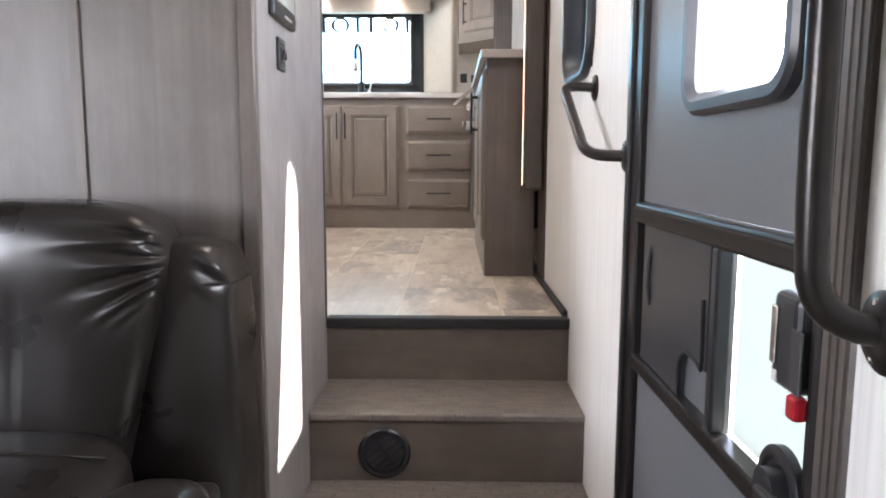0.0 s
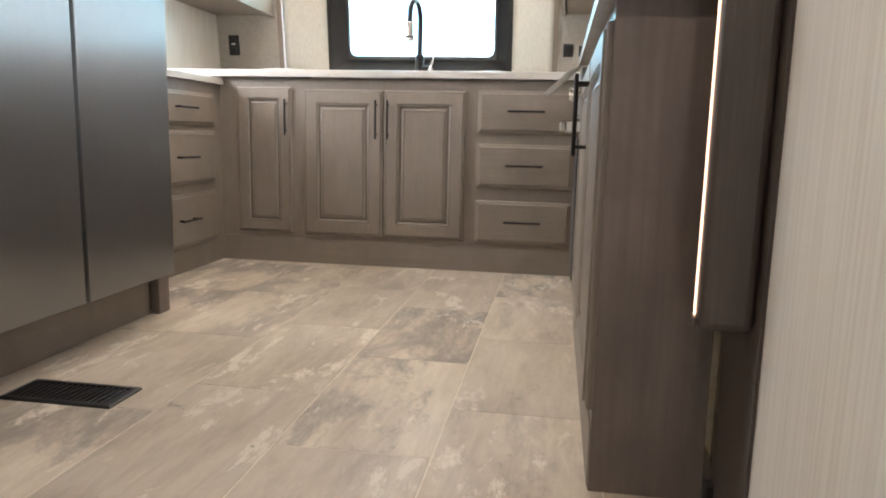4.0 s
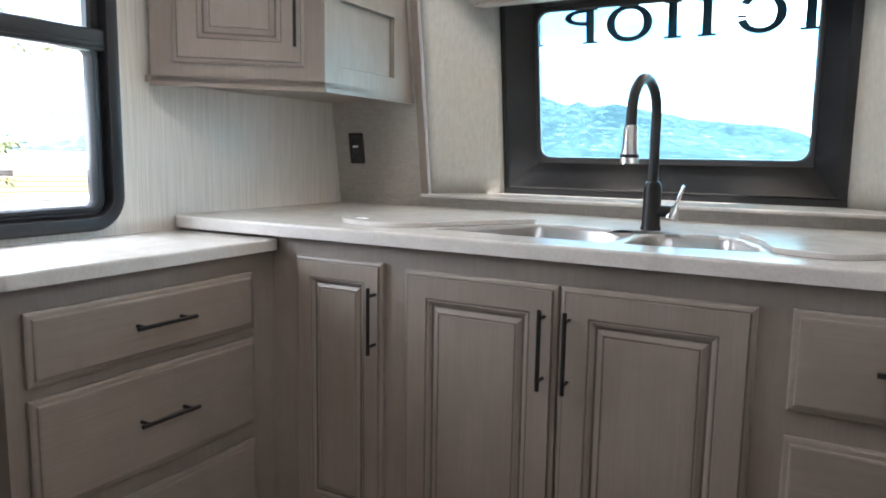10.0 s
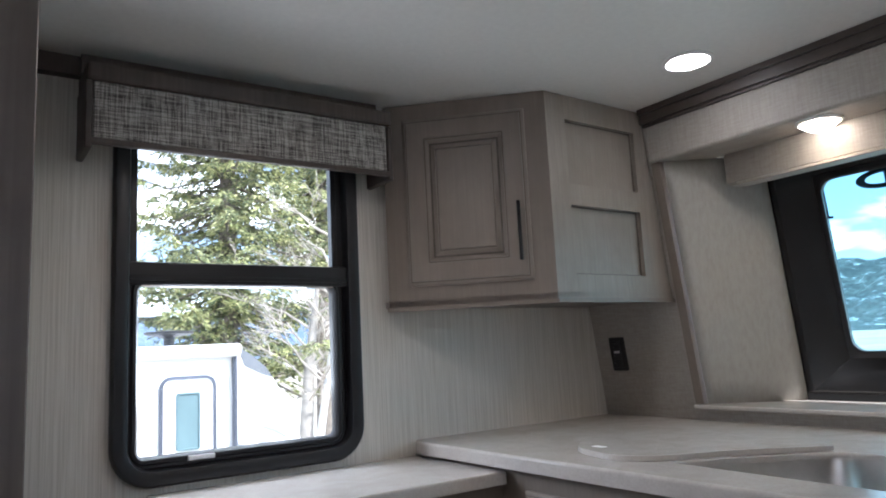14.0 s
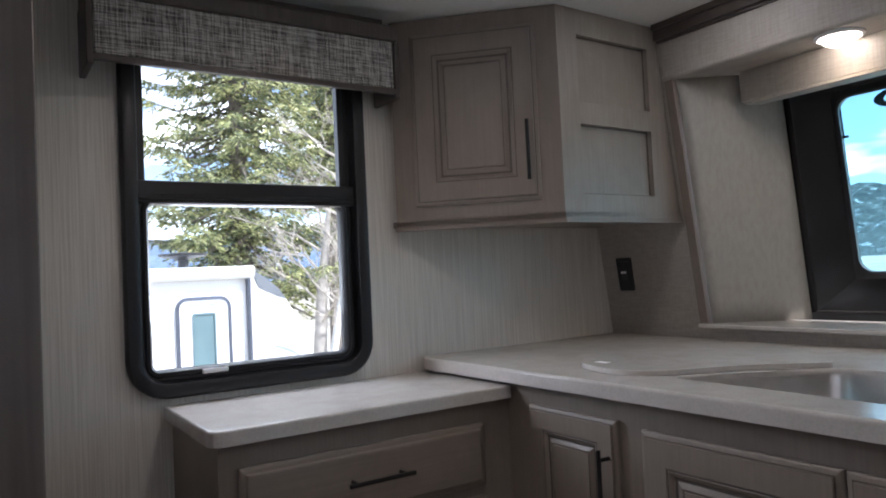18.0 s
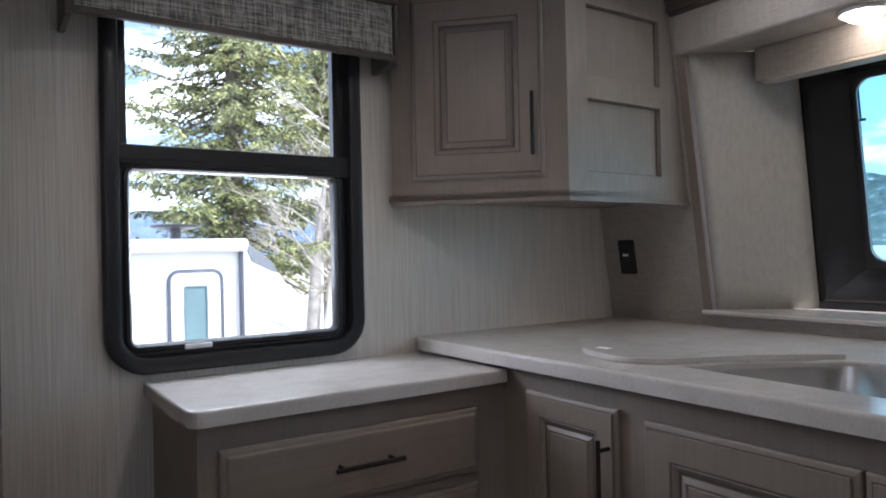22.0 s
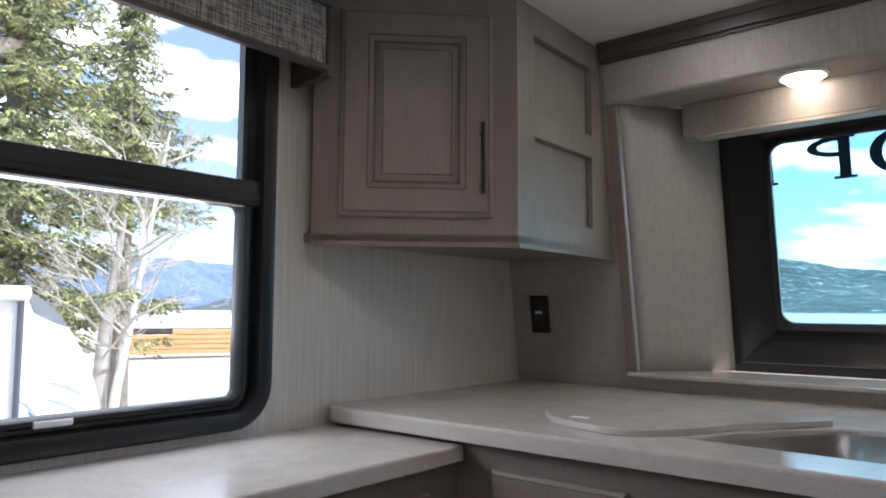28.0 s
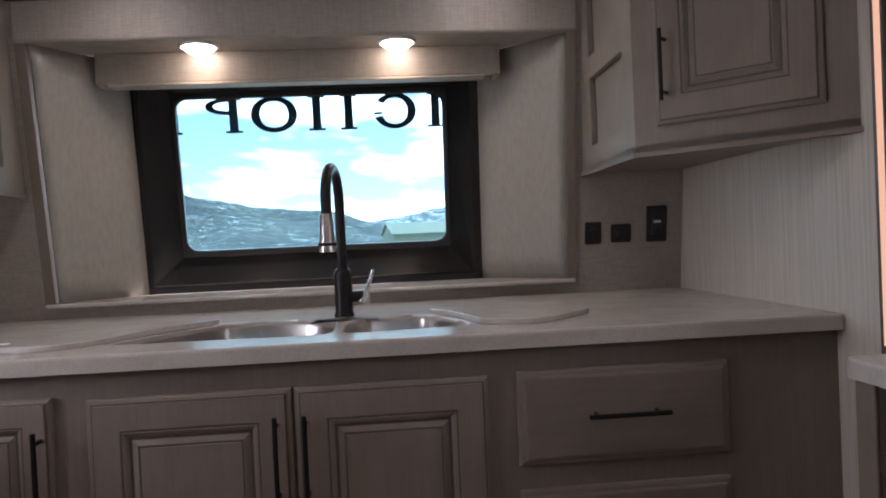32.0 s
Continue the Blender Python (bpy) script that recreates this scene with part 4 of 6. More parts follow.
# outlets and switches
def wall_plate(name, x, y, z, w, h, turn, label, lit=True, lean=0.0):
    o = thing(name, (x, y, z), label, name.replace("_", " "), "black wall plates")
    m = facing(x, y, z, turn) @ pose(0, 0, 0, lean, 0, 0)
    part("plate", moved(profile_panel(w, h, [(0, 0), (0, -0.004), (0.003, -0.006), (0.012, -0.006), (0.013, -0.004)], 0.006, 4), m), M_BLACK, o)
    part("insert", moved(box(-w / 2 + 0.016, w / 2 - 0.016, -0.009, -0.004, -h / 2 + 0.02, h / 2 - 0.02, 0.002), m), M_GREYP, o)
    if name == "wall_switch":
        n_ = 2 if h >= w else 1
        for k in range(n_):
            cx = (k - (n_ - 1) / 2) * 0.017
            part("rocker", moved(box(cx - 0.006, cx + 0.006, -0.0135, -0.008, -0.012, 0.012, 0.002), m @ pose(0, 0, 0, 7 - 14 * k, 0, 0)), M_BLACK, o)
    else:
        for s in (-1, 1):
            part("socket", moved(profile_panel(0.026, 0.024, [(0.0, -0.0088), (0.0, -0.0102), (0.002, -0.0106), (0.003, -0.0092)], 0.006, 4), m @ Matrix.Translation((0, 0, 0.027 * s))), M_BLACK, o)
    if lit:
        part("button", moved(box(-0.012, 0.012, -0.0105, -0.008, 0.004, 0.012), m), M_WHITE, o, "small pale test button")
    return o


LEAN = 8.0
wall_plate("power_outlet", -2.342, rear_y(1.178), 1.178, 0.068, 0.118, SOUTH, "black power outlet on the linen wall", True, LEAN)
wall_plate("power_outlet", -0.108, rear_y(1.179), 1.179, 0.068, 0.118, SOUTH, "black power outlet on the linen wall", True, LEAN)
wall_plate("wall_switch", -0.321, rear_y(1.157), 1.157, 0.056, 0.072, SOUTH, "black square wall switch", False, LEAN)
wall_plate("wall_switch", -0.227, rear_y(1.153), 1.153, 0.068, 0.060, SOUTH, "black wide wall switch", False, LEAN)

# side window
sw = thing("window_side", (XL, 2.58, 1.36), "black-framed sash window looking out on trees", "window", kind="structure")
mW = facing(XL, 2.602, (0.936 + 1.89) / 2, EAST)
ow, oh = 0.660, 0.954
part("window_frame", moved(profile_panel(ow, oh, [(0.0, 0.0), (0.0, -0.018), (0.006, -0.026), (0.020, -0.028), (0.036, -0.022), (0.042, 0.0), (0.042, 0.05), (0.0265, 0.05), (0.0265, 0.0)], 0.095, 8, False, False, True), mW), M_FRAME, sw, smooth=True)
part("liner", moved(profile_panel(0.615, 0.90, [(0.0, 0.0), (0.0, -0.010), (0.036, -0.010), (0.036, 0.0)], 0.0, 1, False, False, True), facing(XL - 0.016, 2.602, 1.412, EAST)), M_FRAME, sw)
part("lower_sash", moved(profile_panel(0.578, 0.470, [(0.0, 0.02), (0.0, -0.004), (0.005, -0.008), (0.012, -0.008), (0.016, -0.013), (0.024, -0.013), (0.030, -0.002), (0.030, 0.02)], 0.046, 7, False, False, True), facing(XL - 0.006, 2.594, 1.210, EAST)), M_FRAME, sw, smooth=True)
part("mid_rail", box(XL - 0.03, XL + 0.012, 2.30, 2.90, 1.418, 1.475, 0.005, 2), M_FRAME, sw)
part("rail_ridge", box(XL + 0.012, XL + 0.018, 2.31, 2.89, 1.428, 1.440, 0.002), M_FRAME, sw)
part("sash_line", box(XL + 0.008, XL + 0.012, 2.34, 2.85, 1.4135, 1.4165), M_CHROME, sw, "bright edge of the lower sash")
part("side_rail", box(XL - 0.03, XL - 0.008, 2.858, 2.908, 0.965, 1.84), M_FRAME, sw)
part("side_rail", box(XL - 0.03, XL - 0.008, 2.294, 2.322, 0.965, 1.84), M_FRAME, sw)
part("bottom_rail", box(XL - 0.03, XL - 0.008, 2.294, 2.908, 0.96, 0.998), M_FRAME, sw)
for z0, z1 in ((0.968, 1.42), (1.44, 1.83)):
    p = part("pane", box(XL - 0.034, XL - 0.031, 2.297, 2.907, z0, z1), M_GLASS, sw, "clear pane")
    p.visible_shadow = False
part("latch", box(XL + 0.0, XL + 0.012, 2.45, 2.515, 0.987, 0.999, 0.002), M_WHITE, sw, "pale latch tab")

# valance over the side window
val = thing("window_valance", (-2.40, 2.58, 1.73), "woven grey cloth valance with dark wood ends", "valance")
part("cloth_front", box(-2.322, -2.310, 2.208, 2.972, 1.738, 1.872, 0.003), M_CLOTH, val)
part("bottom_rail", box(-2.325, -2.306, 2.200, 2.980, 1.724, 1.738, 0.002), M_DARK, val)
part("top_rail", box(-2.442, -2.300, 2.192, 2.988, 1.872, 1.916, 0.008, 2), M_DARK, val)
part("end_cap", box(-2.442, -2.306, 2.190, 2.206, 1.712, 1.872, 0.003), M_DARK, val)
part("end_cap", box(-2.442, -2.306, 2.974, 2.990, 1.712, 1.872, 0.003), M_DARK, val)

# rear window: raked black frame with a deep bevelled surround
rw = thing("window_rear", (-1.23, 4.2, 1.02), "raked black-framed rear window with dark marks on the pane", "window", kind="structure")
GX0, GX1, GZ0, GZ1 = -1.708, -0.768, 1.150, 1.688


GYB, GYT = 4.245, 4.150


def raked(pts_x0, pts_x1, z0, z1, y_at):
    return [(pts_x0, y_at(z0), z0), (pts_x1, y_at(z0), z0), (pts_x1, y_at(z1), z1), (pts_x0, y_at(z1), z1)]


def glass_y(z):
    return GYB + (GYT - GYB) * (z - GZ0) / (1.80 - GZ0)


bm = bmesh.new()
loops = [raked(FX0, FX1, FZ0, FZ1, lambda z: frame_y(z) + 0.012), raked(FX0, FX1, FZ0, FZ1, frame_y),
         raked(FX0 + 0.03, FX1 - 0.03, FZ0 + 0.022, FZ1 - 0.02, lambda z: frame_y(z) - 0.004),
         raked(GX0 - 0.006, GX1 + 0.006, GZ0 - 0.012, GZ1 + 0.012, glass_y), raked(GX0 - 0.006, GX1 + 0.006, GZ0 - 0.012, GZ1 + 0.012, lambda z: glass_y(z) + 0.03)]
rows_ = [[bm.verts.new(p) for p in lp] for lp in loops]
for a, b in zip(rows_, rows_[1:]):
    for k in range(4):
        bm.faces.new((a[k], a[(k + 1) % 4], b[(k + 1) % 4], b[k]))
part("window_frame", bm, M_FRAMER, rw)
part("bottom_rail", box(FX0, FX1, 4.164, 4.21, 0.99, 1.034), M_FRAME, rw)
# rounded inner gasket and pane
tilt = math.degrees(math.atan2(GYB - GYT, 1.80 - GZ0))
mG = pose((GX0 + GX1) / 2, (GYB + GYT) / 2, (GZ0 + 1.80) / 2, tilt, 0, 0)
gh = math.hypot(1.80 - GZ0, GYB - GYT)
gm = (GZ1 - 1.80) / 2 / math.cos(radians(tilt))      # the seen opening's middle, below the pane's
go = gh + 2 * gm
bm = bmesh.new()
gw = GX1 - GX0
rings = [[bm.verts.new((x, y, z + gm)) for x, z in ring_points(w_, h_, r_, 0, 7)] for w_, h_, r_, y in ((gw + 0.05, go + 0.05, 0.002, -0.001), (gw + 0.004, go + 0.004, 0.046, -0.006), (gw - 0.012, go - 0.012, 0.040, -0.003), (gw - 0.012, go - 0.012, 0.040, 0.012))]
for a_, b_ in zip(rings, rings[1:]):
    for k in range(len(a_)):
        bm.faces.new((a_[k], a_[(k + 1) % len(a_)], b_[(k + 1) % len(a_)], b_[k]))
part("gasket", moved(bm, mG), M_BLACK, rw)
p = part("pane", moved(box(-(GX1 - GX0) / 2, (GX1 - GX0) / 2, 0.006, 0.009, -gh / 2, gh / 2), mG), M_GLASSR, rw, "faintly blue pane")
p.visible_shadow = False

part("latch", box(-1.735, -1.670, 4.172, 4.184, 1.030, 1.044, 0.003, 2), M_GREYP, rw, "small black latch")

# blind box under the header, over the rear window
rv = thing("rear_window_valance", (-1.23, 3.95, 1.70), "beige linen-covered valance box over the rear window", "valance")
part("front_board", box(-1.878, -0.597, 3.945, 3.965, 1.692, RZ1, 0.004, 2), M_LINEN, rv)
part("bottom_strip", box(-1.84, -0.65, 3.94, 3.995, 1.682, 1.691, 0.002), M_LINEN, rv)
part("end_board", box(-1.878, -1.858, 3.965, 4.075, 1.69, RZ1), M_LINEN, rv)
part("end_board", box(-0.617, -0.597, 3.965, 4.075, 1.69, RZ1), M_LINEN, rv)

# puck lights under the header
def puck(x, y, z, r, lens, name, label, group, watts, color, spot, dome):
    o = thing(name, (x, y, z), label, "light", group)
    part("rim", lathe(bmesh.new(), [(r * 1.12, 0.0), (r * 1.12, -0.004), (r * 1.0, -0.008), (r * 0.93, -0.006), (r * 0.93, 0.0)], (x, y, z), "z", 32), M_WHITE, o, smooth=True)
    part("lens", lathe(bmesh.new(), [(0.0001, -dome), (r * 0.35, -dome * 0.92), (r * 0.65, -dome * 0.66), (r * 0.86, -dome * 0.30), (r * 0.94, -0.004), (r * 0.94, 0.0)], (x, y, z), "z", 32), lens, o, "glowing lens", smooth=True)
    lm = new("lamp_" + name, bpy.data.lights.new("lamp_" + name, "SPOT"))
    lm.data.energy, lm.data.color, lm.data.spot_size, lm.data.spot_blend = watts, color, radians(spot), 0.6
    lm.data.shadow_soft_size = r * 0.8
    lm.matrix_world = look((x, y, z - dome - 0.012), (x, y, z - 1))
    return o


for x in (-1.540, -0.932):
    puck(x, 3.880, RZ1, 0.054, M_PUCK, "puck_light", "small round warm light under the header", "puck lights", 0.62, (1.0, 0.72, 0.45), 150, 0.030)
# the last two are unseen, added to brighten the stair wall and steps
for x, y, w_ in ((-1.715, 3.575, 0.16), (-0.70, 3.575, 0.16), (-1.715, 2.62, 2.3), (-0.70, 2.62, 0.8), (-1.25, 0.9, 1.5), (-0.45, -0.2, 1.8)):
    puck(x, y, ZC, 0.06, M_CPUCK, "ceiling_light", "round white recessed ceiling light", "ceiling lights", w_, (1.0, 0.82, 0.63), 165, 0.018)

# ---- slide-out with the range ----
RF = -0.265
rcab = thing("range_side_cabinet", (0.0, 1.55, 0), "grey glazed wood base cabinet beside the range", "cabinet")
part("face_frame", box(RF, RF + 0.02, 1.002, 2.19, 0.0, 0.903), M_CAB, rcab)
part("end_panel", box(RF - 0.002, -0.062, 0.986, 1.001, 0.0, 0.903, 0.001), M_PANEL, rcab, "brown-grey wood end panel")
part("kick_board", box(RF - 0.004, RF, 1.003, 2.19, 0.0, 0.12), M_CABY, rcab)
cabinet_door(RF, 1.272, 0.508, 0.515, 0.715, WEST, rcab, (-0.235, 0.21, 0.20))
cabinet_door(RF, 1.845, 0.508, 0.60, 0.715, WEST, rcab, (0.265, 0.21, 0.20))
rtop = round_poly([(RF - 0.03, 0.945), (-0.050, 0.945), (-0.050, 1.043), (0.618, 1.043), (0.618, 2.188), (RF - 0.03, 2.188)], [0.02, 0, 0, 0, 0, 0])
solo("range_worktop", outline_slab(rtop, 0.904, 0.937, (), 0.006), M_TOP, "white stone-look worktop beside the range", "worktop")
fcab = thing("filler_cabinet", (0.0, 2.73, 0), "narrow grey wood filler cabinet beyond the range", "cabinet")
part("face_frame", box(RF + 0.035, 0.02, 2.716, 2.764, 0.0, 0.903, 0.002), M_CAB, fcab)
part("side_strip", box(RF + 0.041, 0.02, 2.628, 2.7155, 0.0, 0.903), M_DARK, fcab, "dark brown strip")
solo("filler_worktop", outline_slab(round_poly([(RF + 0.018, 2.622), (0.618, 2.622), (0.618, 2.774), (RF + 0.018, 2.774)], [0.004, 0, 0, 0.03]), 0.904, 0.937, (), 0.006), M_TOP, "white stone-look worktop end beyond the range", "worktop")

rng = thing("range", (0.0, 2.445, 0), "black and stainless built-in gas range with oven", "range")
part("body", box(RF + 0.005, 0.33, 2.194, 2.62, 0.09, 0.915), M_BLACK, rng)
part("oven_door", box(RF - 0.022, RF + 0.003, 2.205, 2.61, 0.16, 0.66, 0.006, 2), M_GREYP, rng, "dark glass oven door")
part("control_panel", box(RF - 0.02, RF + 0.003, 2.20, 2.615, 0.74, 0.90, 0.004), M_STEEL, rng, "brushed steel control panel")
part("front_lip", quad_prism([(RF - 0.012, 2.192, 0.935), (RF - 0.145, 2.192, 0.812), (RF - 0.145, 2.27, 0.812), (RF - 0.012, 2.27, 0.935)], (0.012, 0, -0.012)), M_CHROME, rng, "sloping polished steel lip")
part("oven_handle", box(RF - 0.085, RF - 0.062, 2.20, 2.61, 0.685, 0.718, 0.004), M_CHROME, rng, "wide steel handle")
for y in (2.215, 2.585):
    part("handle_bracket", box(RF - 0.07, RF - 0.015, y, y + 0.022, 0.685, 0.718, 0.003), M_WHITE, rng)
for k in range(4):
    part("knob", lathe(bmesh.new(), [(0.021, 0.0), (0.021, -0.02), (0.017, -0.034), (0.0001, -0.035)], (RF - 0.02, 2.235 + k * 0.112, 0.822), "x", 20), M_CHROME, rng, "chrome knob", smooth=True)
part("grate", box(RF + 0.06, 0.28, 2.22, 2.60, 0.925, 0.94, 0.004), M_BLACKM, rng, "cast black burner grate")

# fascia posts of the slide-out with light strips
structure("fascia_post_near", box(-0.128, XR - 0.007, 0.802, 0.858, 0.372, ZC, 0.014, 3), M_DARK, "rounded dark wood fascia post of the slide-out")
structure("fascia_post_far", box(-0.128, XK - 0.001, 2.782, 2.84, 0.0, ZC, 0.003), M_DARK, "dark wood fascia post of the slide-out")
ls = thing("led_strip", (-0.13, 0.83, 0.376), "bright warm-white vertical light strip on the fascia post", "light strip", "light strips")
part("lens", box(-0.1300, -0.1284, 0.831, 0.840, 0.392, ZC - 0.03), M_LED, ls)
part("end_cap", box(-0.136, -0.1284, 0.816, 0.848, 0.374, 0.3915, 0.002), M_DARK, ls, "slanted dark end cap")
ls = thing("led_strip", (-0.133, 2.81, 0.94), "bright warm-white vertical light strip on the fascia post", "light strip", "light strips")
part("lip", box(-0.142, -0.1285, 2.786, 2.794, 0.94, ZC - 0.002, 0.001), M_DARK, ls, "dark wood edge")
part("lens", box(-0.133, -0.129, 2.795, 2.822, 0.94, ZC - 0.03), M_LED, ls)
structure("fascia_base", box(-0.061, XR - 0.007, 0.955, 0.984, 0.0, 0.05, 0.004), M_RUBBER, "dark block at the foot of the post")
structure("trim_stair_wall_end", box(XR - 0.006, XR - 0.0005, 0.775, 0.985, 0.023, ZC), M_DARK, "dark wood board at the end of the stair wall")

# ---- stair wall and entry ----
# slim window beside the stairs
nw = thing("window_slim", (XR, 0.1, 0.75), "slim rounded black-framed window beside the stairs", "window", kind="structure")
mS = facing(XR, 0.1025, 1.13, WEST)
part("window_frame", moved(profile_panel(0.425, 0.834, [(0.0, 0.0), (0.0, -0.012), (0.008, -0.022), (0.018, -0.022), (0.028, -0.006), (0.026, 0.05), (0.018, 0.05), (0.018, 0.0)], 0.115, 8, False, False, True), mS), M_FRAME, nw, smooth=True)
p = part("pane", box(XR + 0.030, XR + 0.033, -0.088, 0.293, 0.735, 1.525), M_GLASS, nw)
p.visible_shadow = False

# slanted dark plate added outside it, to cut the sun patch to shape
arm_ = thing("awning_arm", (0.03, 0.0, 0.4), "dark slanted plate added outside the slim window to cut the sunlight", "awning arm")
part("arm", quad_prism([(0.0155, -0.40, 0.36), (0.0155, -0.087, 0.36), (0.0155, 0.237, 1.71), (0.0155, -0.06, 1.71)], (0.03, 0, 0)), M_BLACKM, arm_)

# small grab bar
gb = thing("grab_bar", (XR, -0.3, 0.6), "dark bronze bent grab bar on the stair wall", "grab bar")
pts = bend([(XR, -0.140, 0.674), (XR - 0.085, -0.140, 0.680), (XR - 0.075, -0.425, 0.502), (XR, -0.492, 0.499)], 0.05, 6)
part("bar", tube(bmesh.new(), pts, 0.0125, 14), M_BAR, gb, smooth=True)
for y, z in ((-0.140, 0.674), (-0.492, 0.499)):
    fl = part("flange", lathe(bmesh.new(), [(0.033, 0.0), (0.033, -0.005), (0.028, -0.008), (0.014, -0.012)], (XR, y, z), "x", 24), M_BAR, gb, smooth=True)
    for s in (-1, 1):
        part("screw", lathe(bmesh.new(), [(0.0045, -0.005), (0.0045, -0.0095), (0.002, -0.011)], (XR, y, z + 0.023 * s), "x", 10), M_CHROME, fl)

def door_slider(ed):
    """Dark plastic slider of the screen door, with a moulded thumb cut-out, and the post beside it."""
    bm = bmesh.new()
    y0, y1, z0, z1 = -0.985, -0.640, 0.112, 0.370
    out = [(y1, z0), (y1, z1), (y0, z1), (y0, 0.186)]
    out += [(-0.955, 0.196)] + [(-0.913 + 0.042 * math.cos(a), 0.150 + 0.046 * math.sin(a)) for a in np.linspace(math.pi * 0.62, 0, 9)] + [(-0.871, z0)]
    a = [bm.verts.new((XR + 0.002, y, z)) for y, z in out]
    b = [bm.verts.new((XR + 0.012, y, z)) for y, z in out]
    bm.faces.new(a)
    bm.faces.new(b[::-1])
    for k in range(len(out)):
        bm.faces.new((a[k], a[(k + 1) % len(out)], b[(k + 1) % len(out)], b[k]))
    part("slider_panel", bm, M_GREYP, ed, "dark plastic slider panel")
    part("slider_back", box(XR + 0.014, XR + 0.022, -1.03, -0.606, 0.112, 0.372), M_GREYD, ed, "grey skin behind the slider")
    lip = [(XR, -0.871, 0.113)] + [(XR, -0.913 + 0.042 * math.cos(a), 0.150 + 0.046 * math.sin(a)) for a in np.linspace(0, math.pi * 0.62, 9)] + [(XR, -0.952, 0.192), (XR, -0.972, 0.186), (XR, -0.974, 0.20), (XR, -0.970, 0.29)]
    part("slider_lip", tube(bmesh.new(), lip, 0.0035, 8), M_BLACK, ed, "raised lip of the slider", smooth=True)
    part("slider_grip", tube(bmesh.new(), [(XR + 0.003, -0.688, 0.335), (XR - 0.003, -0.692, 0.30), (XR - 0.003, -0.692, 0.26), (XR + 0.003, -0.688, 0.225)], 0.004, 8), M_BLACK, ed, smooth=True)
    part("slider_post", box(XR - 0.006, XR + 0.016, -1.032, -1.008, 0.112, 0.372, 0.004, 2), M_BLACK, ed)


# entry door with its screen-door slider
ed = thing("entry_door", (XR, -0.93, ZL), "closed entry door with grey skin, dark frame and small window", "door", kind="structure")
for y0, y1 in ((-0.565, -0.505), (-1.356, -1.300)):
    part("jamb", box(XR - 0.004, XR + 0.05, y0, y1, ZL, 1.30, 0.004), M_BRONZE if y0 > -1 else M_JAMB, ed, "door jamb")
for k in range(3):
    part("jamb_rib", box(XR - 0.0065, XR - 0.0038, -1.348 + k * 0.014, -1.343 + k * 0.014, ZL, 1.30), M_JAMB, ed)
part("jamb_trim", box(XR - 0.007, XR - 0.0042, -0.530, -0.506, ZL, 1.30), M_BAR, ed, "brown metal jamb trim")
part("jamb_strip", box(XR - 0.012, XR - 0.003, -0.546, -0.536, ZL, 1.30, 0.002), M_BLACK, ed)
part("head", box(XR - 0.004, XR + 0.05, -1.300, -0.565, 1.25, 1.30), M_BRONZE, ed)
part("door_stile", box(XR - 0.006, XR + 0.03, -0.605, -0.566, ZL + 0.02, 1.25, 0.004), M_BRONZE, ed)
part("door_stile", box(XR - 0.006, XR + 0.03, -1.299, -1.284, ZL + 0.02, 1.25, 0.004), M_BRONZE, ed)
# upper skin round the window
bm = bmesh.new()
for y0, y1, z0, z1 in ((-1.284, -1.195, 0.412, 1.25), (-0.880, -0.605, 0.412, 1.25), (-1.195, -0.880, 0.412, 0.59), (-1.195, -0.880, 1.10, 1.25)):
    bm_box(bm, XR + 0.008, XR + 0.024, y0, y1, z0, z1)
part("upper_skin", bm, M_GREYD, ed, "grey pebbled door skin")
part("window_frame", moved(profile_panel(0.368, 0.570, [(0.0, 0.0), (0.0, -0.014), (0.006, -0.02), (0.020, -0.020), (0.032, -0.008), (0.032, 0.02), (0.01, 0.02)], 0.06, 7, False, False, True), facing(XR + 0.008, -1.037, 0.841, WEST)), M_GREYP, ed, smooth=True)
part("pane", box(XR + 0.018, XR + 0.021, -1.195, -0.880, 0.59, 1.10), M_FROST, ed, "bright frosted pane")
part("middle_rail", box(XR - 0.009, XR + 0.026, -1.284, -0.605, 0.372, 0.410, 0.006, 2), M_BRONZE, ed, "dark middle rail")
part("rail_groove", box(XR - 0.0105, XR - 0.0088, -1.284, -0.605, 0.398, 0.401), M_BAR, ed)
part("lower_rail", box(XR - 0.008, XR + 0.026, -1.284, -0.605, 0.082, 0.110, 0.005, 2), M_BRONZE, ed, "dark lower rail")
door_slider(ed)
part("outer_skin", box(XR + 0.028, XR + 0.034, -1.284, -1.030, 0.112, 0.370), M_FROSTD, ed, "white outer door behind the slider")
part("lower_skin", box(XR + 0.008, XR + 0.022, -1.284, -0.605, ZL + 0.03, 0.082), M_GREYD, ed, "grey pebbled door skin")
lk = part("lock_body", box(XR - 0.012, XR + 0.02, -1.272, -1.212, 0.246, 0.352, 0.010, 3), M_BLACK, ed, "black lock body")
part("strike_plate", box(XR - 0.016, XR - 0.011, -1.232, -1.220, 0.272, 0.335, 0.001), M_CHROME, lk)
part("print_bar", box(XR - 0.0135, XR - 0.0115, -1.232, -1.222, 0.252, 0.264), M_WHITE, lk)
part("lock_plate", box(XR - 0.014, XR - 0.011, -1.284, -1.262, 0.252, 0.318, 0.001), M_GREYP, lk)
part("red_lever", box(XR - 0.020, XR - 0.004, -1.290, -1.268, 0.226, 0.252, 0.005, 2), M_RED, lk, "red lock lever")
hd = part("door_handle", lathe(bmesh.new(), [(0.048, 0.0), (0.048, -0.010), (0.044, -0.013), (0.036, -0.013), (0.034, -0.008), (0.026, -0.008), (0.024, -0.026), (0.0001, -0.028)], (XR + 0.0, -1.245, 0.135), "x", 28), M_BLACK, ed, smooth=True)
